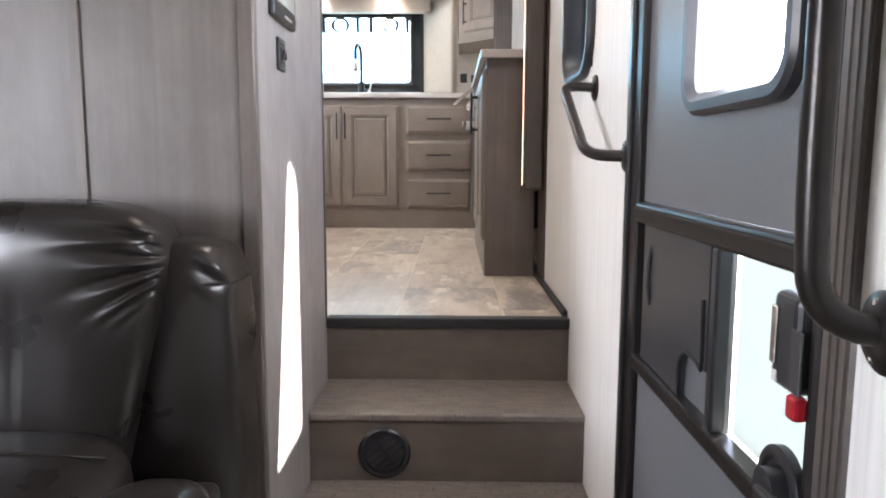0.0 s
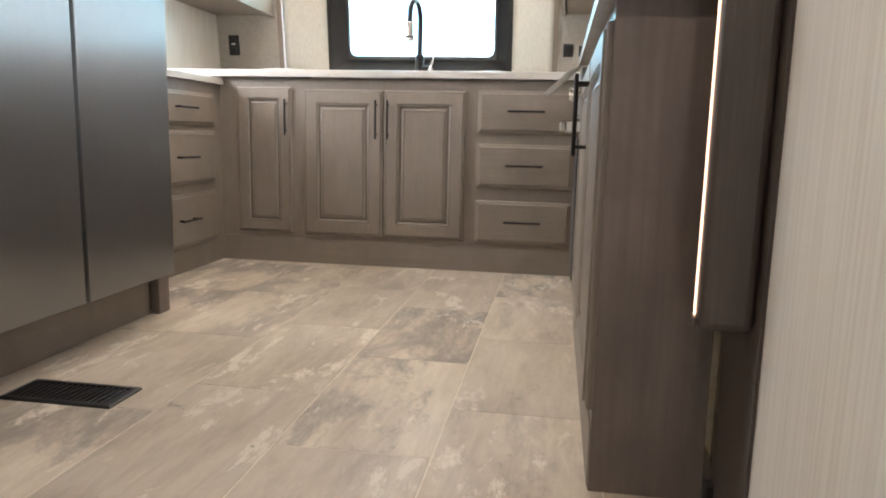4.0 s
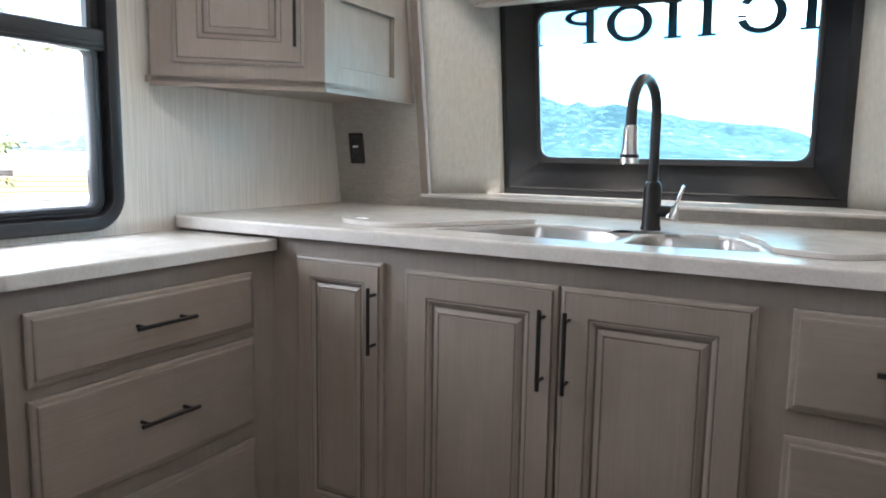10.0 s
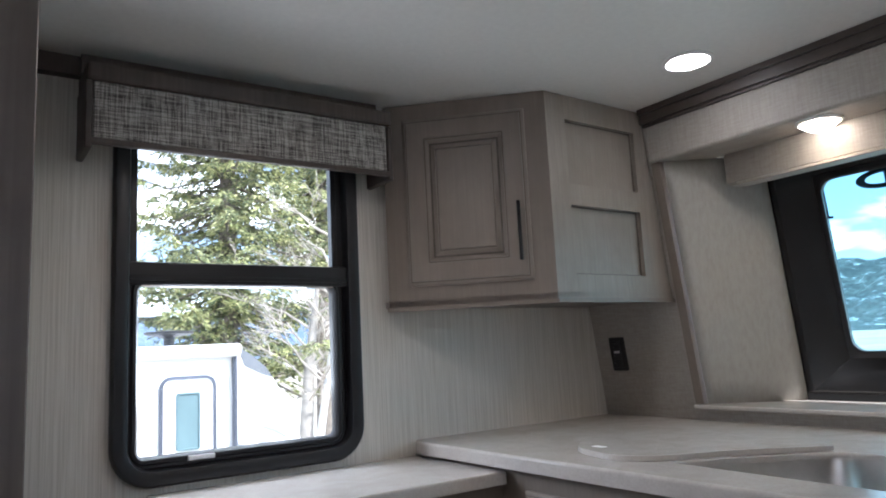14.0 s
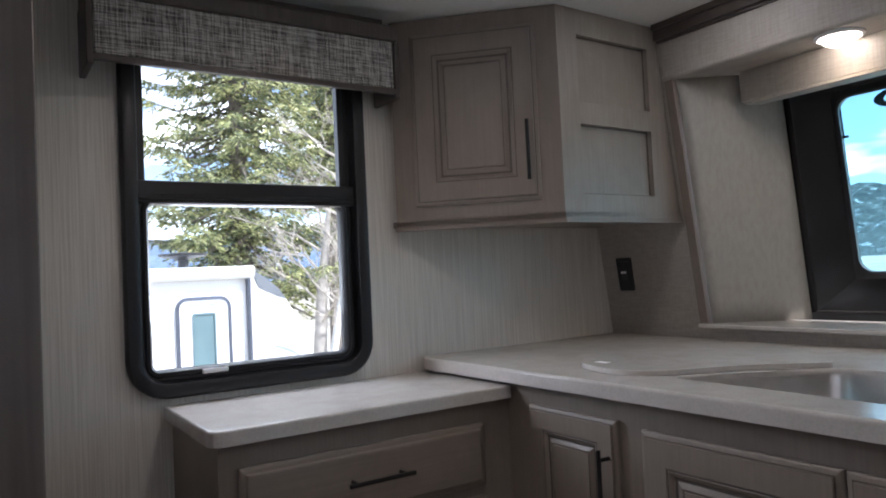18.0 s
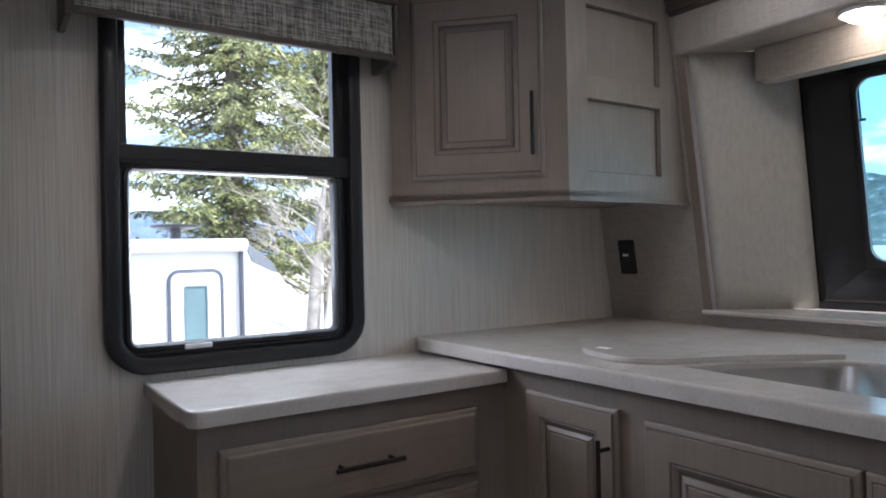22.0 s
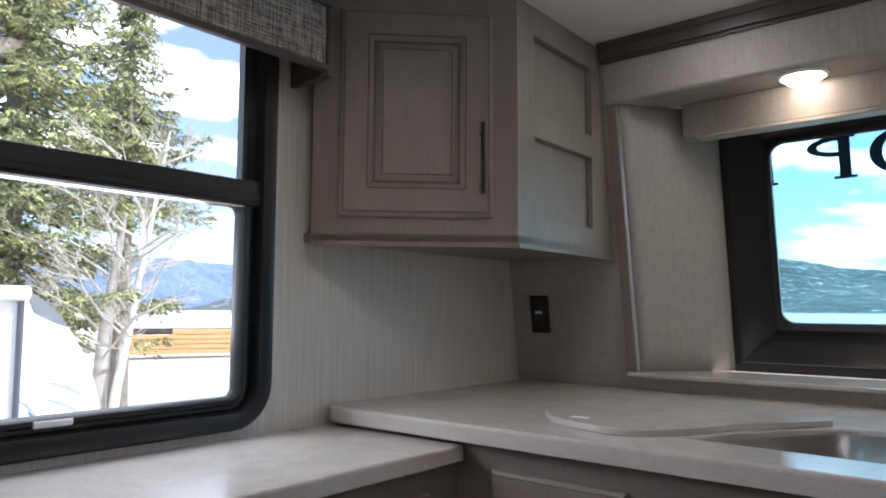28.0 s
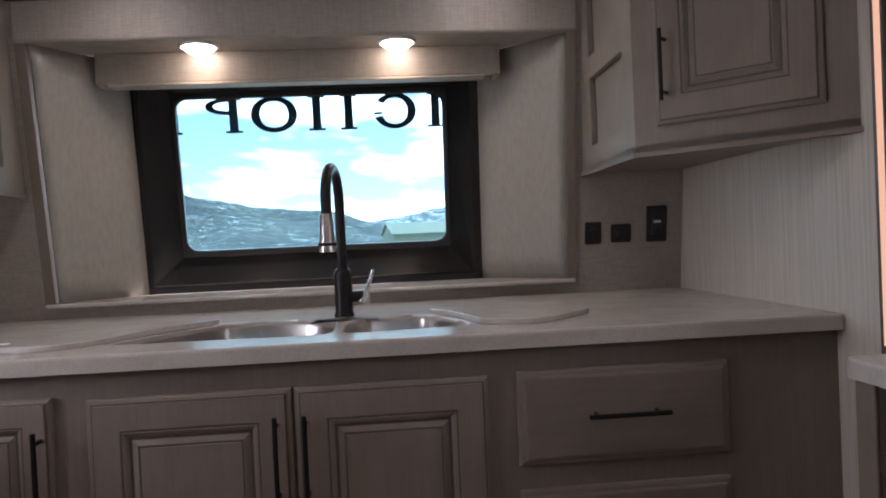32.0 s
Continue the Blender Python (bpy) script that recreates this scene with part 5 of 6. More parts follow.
part("lever", box(XR - 0.034, XR - 0.020, -1.300, -1.238, 0.118, 0.140, 0.005, 2), M_BLACK, hd)

# tall handrail beside the door
hr = thing("hand_rail", (XR, -1.43, 0.5), "thick dark bronze handrail beside the entry door", "handrail")
pts = bend([(XR, -1.402, 0.348), (XR - 0.058, -1.384, 0.352), (XR - 0.062, -1.382, 0.47), (XR - 0.062, -1.382, 1.15), (XR, -1.388, 1.18)], 0.05, 7)
part("bar", tube(bmesh.new(), pts, 0.0138, 16), M_BAR, hr, smooth=True)
for z in (0.348, 1.18):
    fl = part("flange", lathe(bmesh.new(), [(0.036, 0.0), (0.036, -0.006), (0.03, -0.010), (0.017, -0.014)], (XR, -1.402, z), "x", 24), M_BAR, hr, smooth=True)
    for dz in (-0.024, 0.024):
        part("screw", lathe(bmesh.new(), [(0.005, -0.006), (0.005, -0.011), (0.002, -0.012)], (XR, -1.395, z + dz), "x", 10), M_CHROME, fl)

# control screen and switch on the stair wall panel
cs = thing("control_screen", (CX, -0.38, 0.85), "small black control screen on the grey stair wall", "control panel")
part("case", box(CX, CX + 0.014, -0.450, -0.240, 0.792, 0.935, 0.006, 2), M_BLACK, cs)
part("screen", box(CX + 0.0142, CX + 0.0150, -0.430, -0.262, 0.828, 0.920), plain("pale_screen", (0.45, 0.47, 0.45), 0.2), cs, "pale idle screen")
part("button_bar", box(CX + 0.0142, CX + 0.0155, -0.36, -0.29, 0.802, 0.810), M_CHROME, cs)
wall_plate("wall_switch", CX, -0.352, 0.724, 0.066, 0.072, EAST, "black light switch on the grey stair wall", False)

# recliner in front of the panelling
def pillow(cx, cy, cz, sx, sy, sz, ex=3.2, nu=40, nv=26, wrinkle=None):
    """Soft padded block: a superellipsoid with optional gathers."""
    bm = bmesh.new()

    def sp(v, e):
        return math.copysign(abs(v) ** (2 / e), v)

    rings = []
    for j in range(nv + 1):
        v = -math.pi / 2 + math.pi * j / nv
        ring = []
        for i in range(nu):
            u = 2 * math.pi * i / nu
            p = Vector((sx * sp(math.cos(v), ex) * sp(math.cos(u), ex), sy * sp(math.cos(v), ex) * sp(math.sin(u), ex), sz * sp(math.sin(v), ex)))
            if wrinkle:
                p += wrinkle(p)
            ring.append(bm.verts.new((cx + p.x, cy + p.y, cz + p.z)))
        rings.append(ring)
    for a, b in zip(rings, rings[1:]):
        for k in range(nu):
            bm.faces.new((a[k], a[(k + 1) % nu], b[(k + 1) % nu], b[k]))
    return bm


# height on the seam, direction, depth, length of each gather
FOLDS = [(0.236, 166, -0.012, 0.105), (0.232, 176, 0.010, 0.11), (0.222, 148, -0.011, 0.055), (0.205, 172, -0.014, 0.085), (0.196, 180, 0.010, 0.075), (0.182, 190, -0.014, 0.085),
         (0.172, 198, 0.008, 0.075), (0.160, 207, -0.011, 0.075), (0.148, 212, 0.006, 0.06), (0.138, 214, -0.009, 0.060), (0.112, 220, -0.006, 0.05)]


def gathers(p):
    """Short folds that run from the piped seam next to the arm, and a taper towards the seat."""
    slim = -0.40 * max(0.0, p.x) * (0.295 - p.z) / 0.59
    if p.y > 0.03:
        return Vector((slim, 0, 0))
    d = 0.004 * noise.noise(Vector((p.x * 9, p.z * 7, 1.0)))
    d -= 0.003 * math.exp(-((p.x - 0.108 - 0.02 * p.z) / 0.005) ** 2) / (1 + math.exp((p.z - 0.14) * 60))
    for z, ang, amp, reach in FOLDS:
        q = Vector((p.x - 0.335, p.z - z))
        u = Vector((math.cos(radians(ang)), math.sin(radians(ang))))
        along, across = q.dot(u), q.cross(u) + 0.5 * q.dot(u) ** 2
        if along > -0.02:
            w = 0.0045 + 0.05 * max(0.0, along)
            d += amp * math.exp(-(across / w) ** 2) * math.exp(-(max(0.0, along) / reach) ** 2)
    return Vector((slim, -d, 0))


def dimples(p):
    q = Vector((p.x - 0.055, p.z - 0.325))
    wide = 0.55 * min(0.0, p.x) * (0.39 - p.z) / 0.78
    lean = 0.25 * max(0.0, p.x)
    fold = -0.010 * math.sin(q.y * 105 + q.x * 80) * math.exp(-(q.length / 0.04) ** 2)
    return Vector((wide + 0.006 * noise.noise(p * 9), lean + fold + 0.009 * noise.noise(p * 6 + Vector((3, 0, 0))), -0.10 * max(0.0, p.x) if p.z > 0.3 else 0))


rc = thing("recliner", (-1.2, -1.1, ZL), "dark brown leather recliner in front of the wood panelling", "armchair")
part("back_cushion", pillow(-1.228, -0.745, 0.120, 0.36, 0.100, 0.298, 5.0, 460, 260, gathers), M_LEATHER, rc)
part("seat", pillow(-1.205, -1.165, -0.062, 0.300, 0.37, 0.110, 4.6, 60, 40), M_LEATHER, rc)
part("back_side", pillow(-0.884, -0.690, -0.03, 0.090, 0.088, 0.375, 5.0, 160, 120, dimples), M_LEATHER, rc)
part("armrest", pillow(-0.828, -1.27, -0.050, 0.095, 0.33, 0.095, 3.0, 40, 24), M_LEATHER, rc)
part("arm_panel", box(-0.92, -0.80, -1.56, -0.82, ZL + 0.03, -0.06, 0.02, 3), M_LEATHER, rc)
part("base", box(-1.50, -0.80, -1.48, -0.66, ZL, ZL + 0.30, 0.02, 2), M_LEATHER, rc)
part("seat_piping", tube(bmesh.new(), [(-1.46, -0.985, 0.048), (-1.25, -0.978, 0.0485), (-1.05, -0.97, 0.0475), (-0.93, -0.96, 0.036)], 0.0022, 8), M_LEATHER, rc)

for o_ in rc.children:
    o_.data.shade_smooth()

# ---- view from the windows ----
GZ = -1.55
_m = Mat("dry_snow_patched_ground", (0.3, 0.27, 0.2), 0.9)
_a = _m.noise((0.05, 0.05, 0.05), 6, 0.6, 0.4)
_b = _m.noise((0.9, 0.9, 0.9), 6, 0.65)
_c = _m.ramp(_a, [(0.44, (0.29, 0.245, 0.175)), (0.60, (0.47, 0.44, 0.385))])
_m.color(_m.mix(0.35, _c, _m.ramp(_b, [(0.35, (0.24, 0.215, 0.165)), (0.65, (0.50, 0.48, 0.44))]))).bump(_b, 0.4, 0.03)
M_GROUND = _m.m
bm = bmesh.new()
bmesh.ops.create_grid(bm, x_segments=60, y_segments=60, size=2600)
for v in bm.verts:
    v.co.z = GZ
structure("ground", bm, M_GROUND, "pale dry winter ground")


def ridge(name, x0, y0, x1, y1, base, peaks, depth, material, label, seed):
    """A mountain range: a crest line with noise, and slopes that fall to its foot."""
    bm = bmesh.new()
    n, rows = 130, 16
    along = Vector((x1 - x0, y1 - y0, 0))
    out = Vector((-along.y, along.x, 0)).normalized()
    grid = []
    for i in range(n + 1):
        t = i / n
        k = t * (len(peaks) - 1)
        a, f = int(min(k, len(peaks) - 2)), 0
        f = k - a
        h = peaks[a] + (peaks[a + 1] - peaks[a]) * (3 * f * f - 2 * f ** 3)
        h *= 1 + 0.10 * noise.noise(Vector((t * 23, seed, 0))) + 0.05 * noise.noise(Vector((t * 70, seed, 5)))
        col = []
        for j in range(rows + 1):
            s = j / rows
            p = Vector((x0, y0, 0)) + along * t - out * depth * (1 - s)
            hh = h * s ** 1.25 * (1 + 0.20 * noise.noise(Vector((t * 60, s * 1.6, seed))) * (1 - s * 0.8))
            col.append(bm.verts.new((p.x, p.y, base + hh)))
        grid.append(col)
    for a, b in zip(grid, grid[1:]):
        for j in range(rows):
            bm.faces.new((a[j], b[j], b[j + 1], a[j + 1]))
    return solo(name, bm, material, label, kind="structure", smooth=True)


def mountain_mat(name, wood_, bare, snow, lo, hi):
    m = Mat(name, wood_, 0.95)
    a = m.noise((0.045, 0.045, 0.05), 10, 0.86)
    b = m.noise((0.006, 0.006, 0.016), 8, 0.7)
    c = m.ramp(b, [(0.42, wood_), (0.58, bare)])
    d = m.noise((0.10, 0.10, 0.10), 8, 0.75)
    c = m.mix(m.ramp(d, [(0.44, (0.85,) * 3), (0.53, (0, 0, 0))]), c, tuple(v * 0.5 for v in wood_))
    return m.color(m.mix(m.ramp(a, [(lo, (0, 0, 0)), (hi, (0.9,) * 3)]), c, snow)).m


M_MT1 = mountain_mat("wooded_slopes_with_snow_patches", (0.026, 0.040, 0.046), (0.085, 0.100, 0.098), (0.46, 0.50, 0.54), 0.545, 0.61)
# distance haze is put into the bluer, paler colours of these two
M_MT2 = mountain_mat("haze_tinted_peaks_with_snow", (0.05, 0.08, 0.10), (0.10, 0.13, 0.155), (0.72, 0.76, 0.82), 0.50, 0.57)
M_MT3 = mountain_mat("haze_tinted_wooded_hills", (0.10, 0.16, 0.26), (0.16, 0.22, 0.33), (0.55, 0.62, 0.72), 0.60, 0.66)
ridge("mountain_near", -1500, 1250, 260, 1400, GZ, [128, 140, 130, 135, 125, 103, 71, 30, 4], 420, M_MT1, "wooded mountain slope with snow patches", 1)
ridge("mountain_far", -700, 2250, 1900, 2150, GZ, [60, 75, 66, 104, 74, 70, 92, 70, 60], 400, M_MT2, "far mountains with snow, tinted blue for haze", 2)
ridge("mountain_west", -2400, -600, -2300, 2100, GZ, [90, 120, 150, 185, 170, 140], 600, M_MT3, "far mountains with snow, tinted blue for haze", 3)

# dark marks on the rear pane: plain shapes in place of the maker's name
M_MARK = plain("dark_slate_vinyl", (0.03, 0.033, 0.045), 0.5)
marks = thing("pane_marks", (-1.22, 4.19, 1.6), "dark slate marks on the top of the rear pane", "decal")


def mark(pts_boxes, rings=()):
    bm = bmesh.new()
    for x0, x1, z0, z1 in pts_boxes:
        bm_box(bm, x0, x1, 0.011, 0.014, z0, z1)
    for cx, cz, rx, rz, w, a0, a1 in rings:
        n = 36
        prev = None
        for k in range(n + 1):
            t = radians(a0 + (a1 - a0) * k / n)
            q = []
            for f in (1, 0):
                for yy in (0.011, 0.014):
                    wx = rx - (0 if f else w * (0.55 + 0.45 * abs(math.cos(t))))
                    wz = rz - (0 if f else w * 0.55)
                    q.append(bm.verts.new((cx + wx * math.cos(t), yy, cz + wz * math.sin(t))))
            if prev:
                for a, b in ((0, 1), (1, 3), (3, 2), (2, 0)):
                    bm.faces.new((prev[a], prev[b], q[b], q[a]))
            prev = q
    return moved(bm, mG)


Z0, Z1 = 0.090, 0.212
lw_ = 0.030


def post(x):
    """Upright bar with a thin foot and cap."""
    return [(x, x + lw_, Z0, Z1), (x - 0.014, x + lw_ + 0.014, Z0, Z0 + 0.008), (x - 0.014, x + lw_ + 0.014, Z1 - 0.008, Z1)]


part("mark", mark([(0.426, 0.426 + lw_, Z0, Z1), (0.412, 0.468, Z0, Z0 + 0.008), (0.412, 0.468, Z1 - 0.008, Z1)]), M_MARK, marks)
part("mark", mark([(0.222, 0.252, 0.140, 0.148)], [(0.296, 0.151, 0.076, 0.063, 0.031, -160, 145)]), M_MARK, marks)
part("mark", mark(post(0.004) + post(0.116)), M_MARK, marks)
part("mark", mark([], [(-0.130, 0.151, 0.081, 0.063, 0.031, 0, 360)]), M_MARK, marks)
part("mark", mark(post(-0.286), [(-0.284, 0.183, 0.082, 0.030, 0.026, 90, 270)]), M_MARK, marks)
part("mark", mark([(-0.470, -0.462, Z0, Z1), (-0.470, -0.450, Z0, Z0 + 0.008)]), M_MARK, marks)

# barn and sheds far behind
def shed(name, x, y, w, d, h, rise, turn, wall, roof, label):
    o = thing(name, (x, y, GZ), label, "building")
    m = pose(x, y, GZ, 0, 0, turn)
    part("wall", moved(box(-w / 2, w / 2, -d / 2, d / 2, 0, h), m), wall, o)
    bm = bmesh.new()
    e = 0.4
    pr = [(-w / 2 - e, -d / 2 - e, h), (w / 2 + e, -d / 2 - e, h), (w / 2 + e, 0, h + rise), (-w / 2 - e, 0, h + rise)]
    for sgn in (1, -1):
        vs = [bm.verts.new((px, py * sgn, pz)) for px, py, pz in pr]
        up = [bm.verts.new((px, py * sgn, pz + 0.2)) for px, py, pz in pr]
        bm.faces.new(vs)
        bm.faces.new(up)
        for k in range(4):
            bm.faces.new((vs[k], vs[(k + 1) % 4], up[(k + 1) % 4], up[k]))
    for px in (-w / 2, w / 2):
        vs = [bm.verts.new((px, -d / 2, h)), bm.verts.new((px, d / 2, h)), bm.verts.new((px, 0, h + rise))]
        bm.faces.new(vs)
    part("roof", moved(bm, m), roof, o)
    for k in range(3):
        xx = -w / 2 + w * (0.25 + 0.25 * k)
        part("door", moved(box(xx - 1.6, xx + 1.6, -d / 2 - 0.06, -d / 2, 0, min(3.2, h * 0.8)), m), M_GREYP if name != "barn" else wall, o)
    return o


M_BARN = plain("weathered_green_metal", (0.17, 0.19, 0.15), 0.7, 0, 0.12, 0.8)
M_SNOWROOF = plain("snowy_roof", (0.80, 0.82, 0.86), 0.8, 0, 0.05, 2)
M_OLDWOOD = plain("old_grey_boards", (0.16, 0.14, 0.13), 0.9, 0, 0.3, 3)
shed("barn", 27, 142, 56, 20, 3.6, 2.2, 6, M_BARN, M_BARN, "long green metal barn in the valley")
shed("shed", -45, 31, 15, 7, 1.5, 0.7, 58, M_OLDWOOD, M_SNOWROOF, "old grey wooden shed with a snowy roof")

# stacked timber in the yard
M_TIMBER = wood("fresh_orange_timber", (0.48, 0.26, 0.11), (0.66, 0.40, 0.19), (4, 20, 20), 0.8, False)
for sx, sy, n1 in ((-38.9, 21.2, 4), (-37.6, 24.3, 5), (-35.9, 28.0, 4)):
    st = thing("timber_stack", (sx, sy, GZ), "stack of fresh orange sawn timber", "timber stack", "timber stacks")
    mm = pose(sx, sy, GZ, 0, 0, 62)
    for r in range(n1):
        for c_ in range(2):
            part("beam", moved(box(-1.7, 1.7, -0.6 + c_ * 0.6, -0.06 + c_ * 0.6, 0.25 + r * 0.27, 0.49 + r * 0.27, 0.02), mm), M_TIMBER, st)

# spruce beside the yard
def spruce(x, y, h, rad, seed, low=0.9):
    """Trunk, drooping boughs, and branchlets that carry the needles."""
    rnd = random.Random(seed)
    t = thing("spruce_tree", (x, y, GZ), "tall sunlit spruce with drooping boughs", "tree")
    part("trunk", tube(bmesh.new(), [(x, y, GZ), (x + 0.03, y, GZ + h * 0.5), (x, y, GZ + h * 0.98)], [0.26, 0.16, 0.02], 10), M_BARK, t, smooth=True)
    verts, faces = [], []

    def spray(p, d, ln):
        s = d.cross(Vector((0, 0, 1))).normalized()
        for _ in range(15):
            f = rnd.random()
            q = p + d * ln * f + Vector((rnd.uniform(-1, 1), rnd.uniform(-1, 1), rnd.uniform(-1.2, 0.5))) * 0.045 - Vector((0, 0, 0.35 * ln * f * f))
            tip = q + (d * rnd.uniform(0.4, 1.0) + s * rnd.uniform(-0.8, 0.8) + Vector((0, 0, rnd.uniform(-0.75, 0.25)))) * rnd.uniform(0.09, 0.16)
            u = Vector((rnd.uniform(-1, 1), rnd.uniform(-1, 1), rnd.uniform(-1, 1))).normalized() * rnd.uniform(0.016, 0.03)
            mid = q.lerp(tip, 0.45)
            i = len(verts)
            verts.extend([q, mid + u, tip, mid - u])
            faces.append((i, i + 1, i + 2, i + 3))

    limbs = bmesh.new()
    z = low
    while z < h * 0.985:
        f = z / h
        r = rad * (1 - f) ** 0.78 * (0.80 + 0.34 * rnd.random())
        nb = 9 if f < 0.75 else 6
        a0 = rnd.uniform(0, 6.28)
        for k in range(nb):
            a = a0 + 6.283 * k / nb + rnd.uniform(-0.3, 0.3)
            d = Vector((math.cos(a), math.sin(a), 0))
            rr = r * rnd.uniform(0.62, 1.15)
            base = Vector((x, y, GZ + z + rnd.uniform(-0.12, 0.12)))
            droop = rr * rnd.uniform(0.22, 0.40)
            tip = base + d * rr + Vector((0, 0, -droop + 0.16 * rr))
            mid = base + d * rr * 0.58 + Vector((0, 0, -droop * 0.85))
            tube(limbs, [base, mid, tip], [0.035, 0.02, 0.006], 4, False)
            side = d.cross(Vector((0, 0, 1)))
            steps = max(4, int(rr / 0.13))
            for s_ in range(1, steps + 1):
                u = s_ / steps
                p = (1 - u) ** 2 * base + 2 * u * (1 - u) * mid + u * u * tip
                reach = (0.16 + 0.20 * rr * (1 - u) ** 0.7) * rnd.uniform(0.7, 1.2)
                for sg in (-1, 1):
                    if rnd.random() < 0.80:
                        spray(p, (d * rnd.uniform(0.35, 0.8) + side * sg + Vector((0, 0, rnd.uniform(-0.45, 0.1)))).normalized(), reach)
            spray(tip, d, 0.22)
        z += 0.36 * (1.05 - 0.45 * f) * rnd.uniform(0.8, 1.2)
    part("limbs", limbs, M_BARK, t)
    me = bpy.data.meshes.new("crown")
    me.from_pydata([tuple(v) for v in verts], [], faces)
    me.materials.append(M_NEEDLE)
    cr = new("crown", me)
    cr.parent = t
    cr.matrix_parent_inverse = Matrix.Translation(-t.location)
    tagged(cr, "pale green needle crown", kind="stuff")
    return t


M_BARK = plain("grey_brown_bark", (0.19, 0.16, 0.135), 0.9, 0, 0.3, 9, 0.5)
_m = Mat("spruce_needles", (0.10, 0.12, 0.06), 0.75)
_geo = _m.n.new("ShaderNodeNewGeometry")
_m.color(_m.ramp(_geo.outputs["Random Per Island"], [(0.0, (0.065, 0.088, 0.046)), (0.45, (0.225, 0.25, 0.115)), (1.0, (0.52, 0.51, 0.27))]))
_pc = _m.n["Principled BSDF"].inputs["Base Color"].links[0].from_socket
_cl = _m.noise((1.5, 1.5, 2.4), 3, 0.6)
_m.color(_m.mix(1.0, _pc, _m.ramp(_cl, [(0.40, (0.55, 0.58, 0.60)), (0.58, (1.3, 1.27, 1.15))]), "MULTIPLY"))
M_NEEDLE = _m.m
spruce(-15.2, 6.60, 13.5, 3.3, 4, 2.9)
spruce(-18.5, 10.27, 11.0, 3.7, 9, 5.5)


# bare tree
def bare_tree(x, y, h, seed, bark, girth=1.0, lean=0.0, twig=None, boughs=11, spread=1.0):
    rnd = random.Random(seed)
    t = thing("bare_tree", (x, y, GZ), "leafless pale-barked tree in the yard", "tree")
    trunk, limbs = bmesh.new(), bmesh.new()
    tube(trunk, [(x, y, GZ), (x + 0.05, y - 0.04 + lean * 0.2, GZ + 1.4), (x - 0.02, y + 0.04 + lean * 0.45, GZ + 2.7), (x + 0.12, y + 0.1 + lean, GZ + h)], [0.17 * girth, 0.14 * girth, 0.11 * girth, 0.03 * girth], 10)

    def grow(p, d, ln, r, lev):
        q = p + d * ln * 0.5 + Vector((rnd.uniform(-1, 1), rnd.uniform(-1, 1), rnd.uniform(-1, 1))) * ln * 0.09
        e = p + d * ln + Vector((rnd.uniform(-1, 1), rnd.uniform(-1, 1), 0)) * ln * 0.1
        tube(limbs, [p, q, e], [r, r * 0.8, r * 0.5], 6 if lev < 2 else 3, False)
        if lev >= 4:
            return
        for k in range(3 if lev < 3 else 4):
            s = rnd.uniform(0.35, 1.0)
            b = p + (e - p) * s
            nd = (d + Vector((rnd.uniform(-1, 1), rnd.uniform(-1, 1), rnd.uniform(-0.35, 0.75))) * 0.85).normalized()
            grow(b, nd, ln * rnd.uniform(0.5, 0.72), r * 0.5, lev + 1)

    for k in range(boughs):
        a = 2.4 * k + rnd.uniform(-0.3, 0.3)
        z = 1.9 + (h - 2.4) * k / boughs
        grow(Vector((x, y + lean * (z / h) ** 1.5, GZ + z)), Vector((math.cos(a), math.sin(a), rnd.uniform(0.35, 1.1))).normalized(), rnd.uniform(0.8, 1.2) * spread, 0.026, 1)
    part("trunk", trunk, bark, t, smooth=True)
    part("branches", limbs, twig or M_PALEBARK, t)
    return t


M_PALEBARK = plain("pale_dry_bark", (0.38, 0.345, 0.31), 0.85, 0, 0.25, 7, 0.4)
M_TWIG = plain("pale_pinkish_twigs", (0.47, 0.42, 0.37), 0.85, 0, 0.2, 6, 0.3)
M_WHITEBARK = plain("white_birch_bark", (0.62, 0.60, 0.57), 0.8, 0, 0.2, 6, 0.3)
bare_tree(-13.2, 7.40, 4.4, 7, M_PALEBARK, 0.95, 0.2, M_TWIG, 10, 1.15)
bare_tree(-12.9, 7.44, 5.9, 21, M_WHITEBARK, 0.55, 0.75, M_TWIG, 17, 1.0)

# white travel trailer parked alongside
M_SILVER = plain("silver_awning_rail", (0.10, 0.11, 0.14), 0.4, 0.4, 0.1, 3)
M_TGLASS = plain("tinted_trailer_glass", (0.13, 0.20, 0.22), 0.15, 0, 0.08, 2)
M_BLUE = plain("blue_stripe", (0.05, 0.22, 0.55), 0.35, 0, 0.1, 4)
M_GREYST = plain("grey_stripe", (0.30, 0.33, 0.38), 0.4, 0, 0.1, 4)
M_TCAP = plain("dark_grey_gelcoat", (0.16, 0.17, 0.19), 0.4, 0, 0.1, 3)
tr = thing("travel_trailer", (-10.2, 2.0, GZ), "white travel trailer with a sloping front and grey stripes", "trailer")
TXF, TYE, TZT = -8.9, 4.76, 1.36
bm = bmesh.new()
prof = [(-3.2, GZ + 0.45), (-3.2, TZT), (4.73, TZT), (4.92, 1.225), (5.13, 1.005), (5.345, 0.645), (5.452, 0.338), (5.58, -0.2), (5.64, GZ + 0.7), (5.58, GZ + 0.5), (4.7, GZ + 0.45)]
a = [bm.verts.new((TXF, y, z)) for y, z in prof]
b = [bm.verts.new((TXF - 2.4, y, z)) for y, z in prof]
bm.faces.new(a)
bm.faces.new(b[::-1])
for k in range(len(prof)):
    bm.faces.new((a[k], a[(k + 1) % len(prof)], b[(k + 1) % len(prof)], b[k]))
part("body", bm, M_TRAILER, tr)
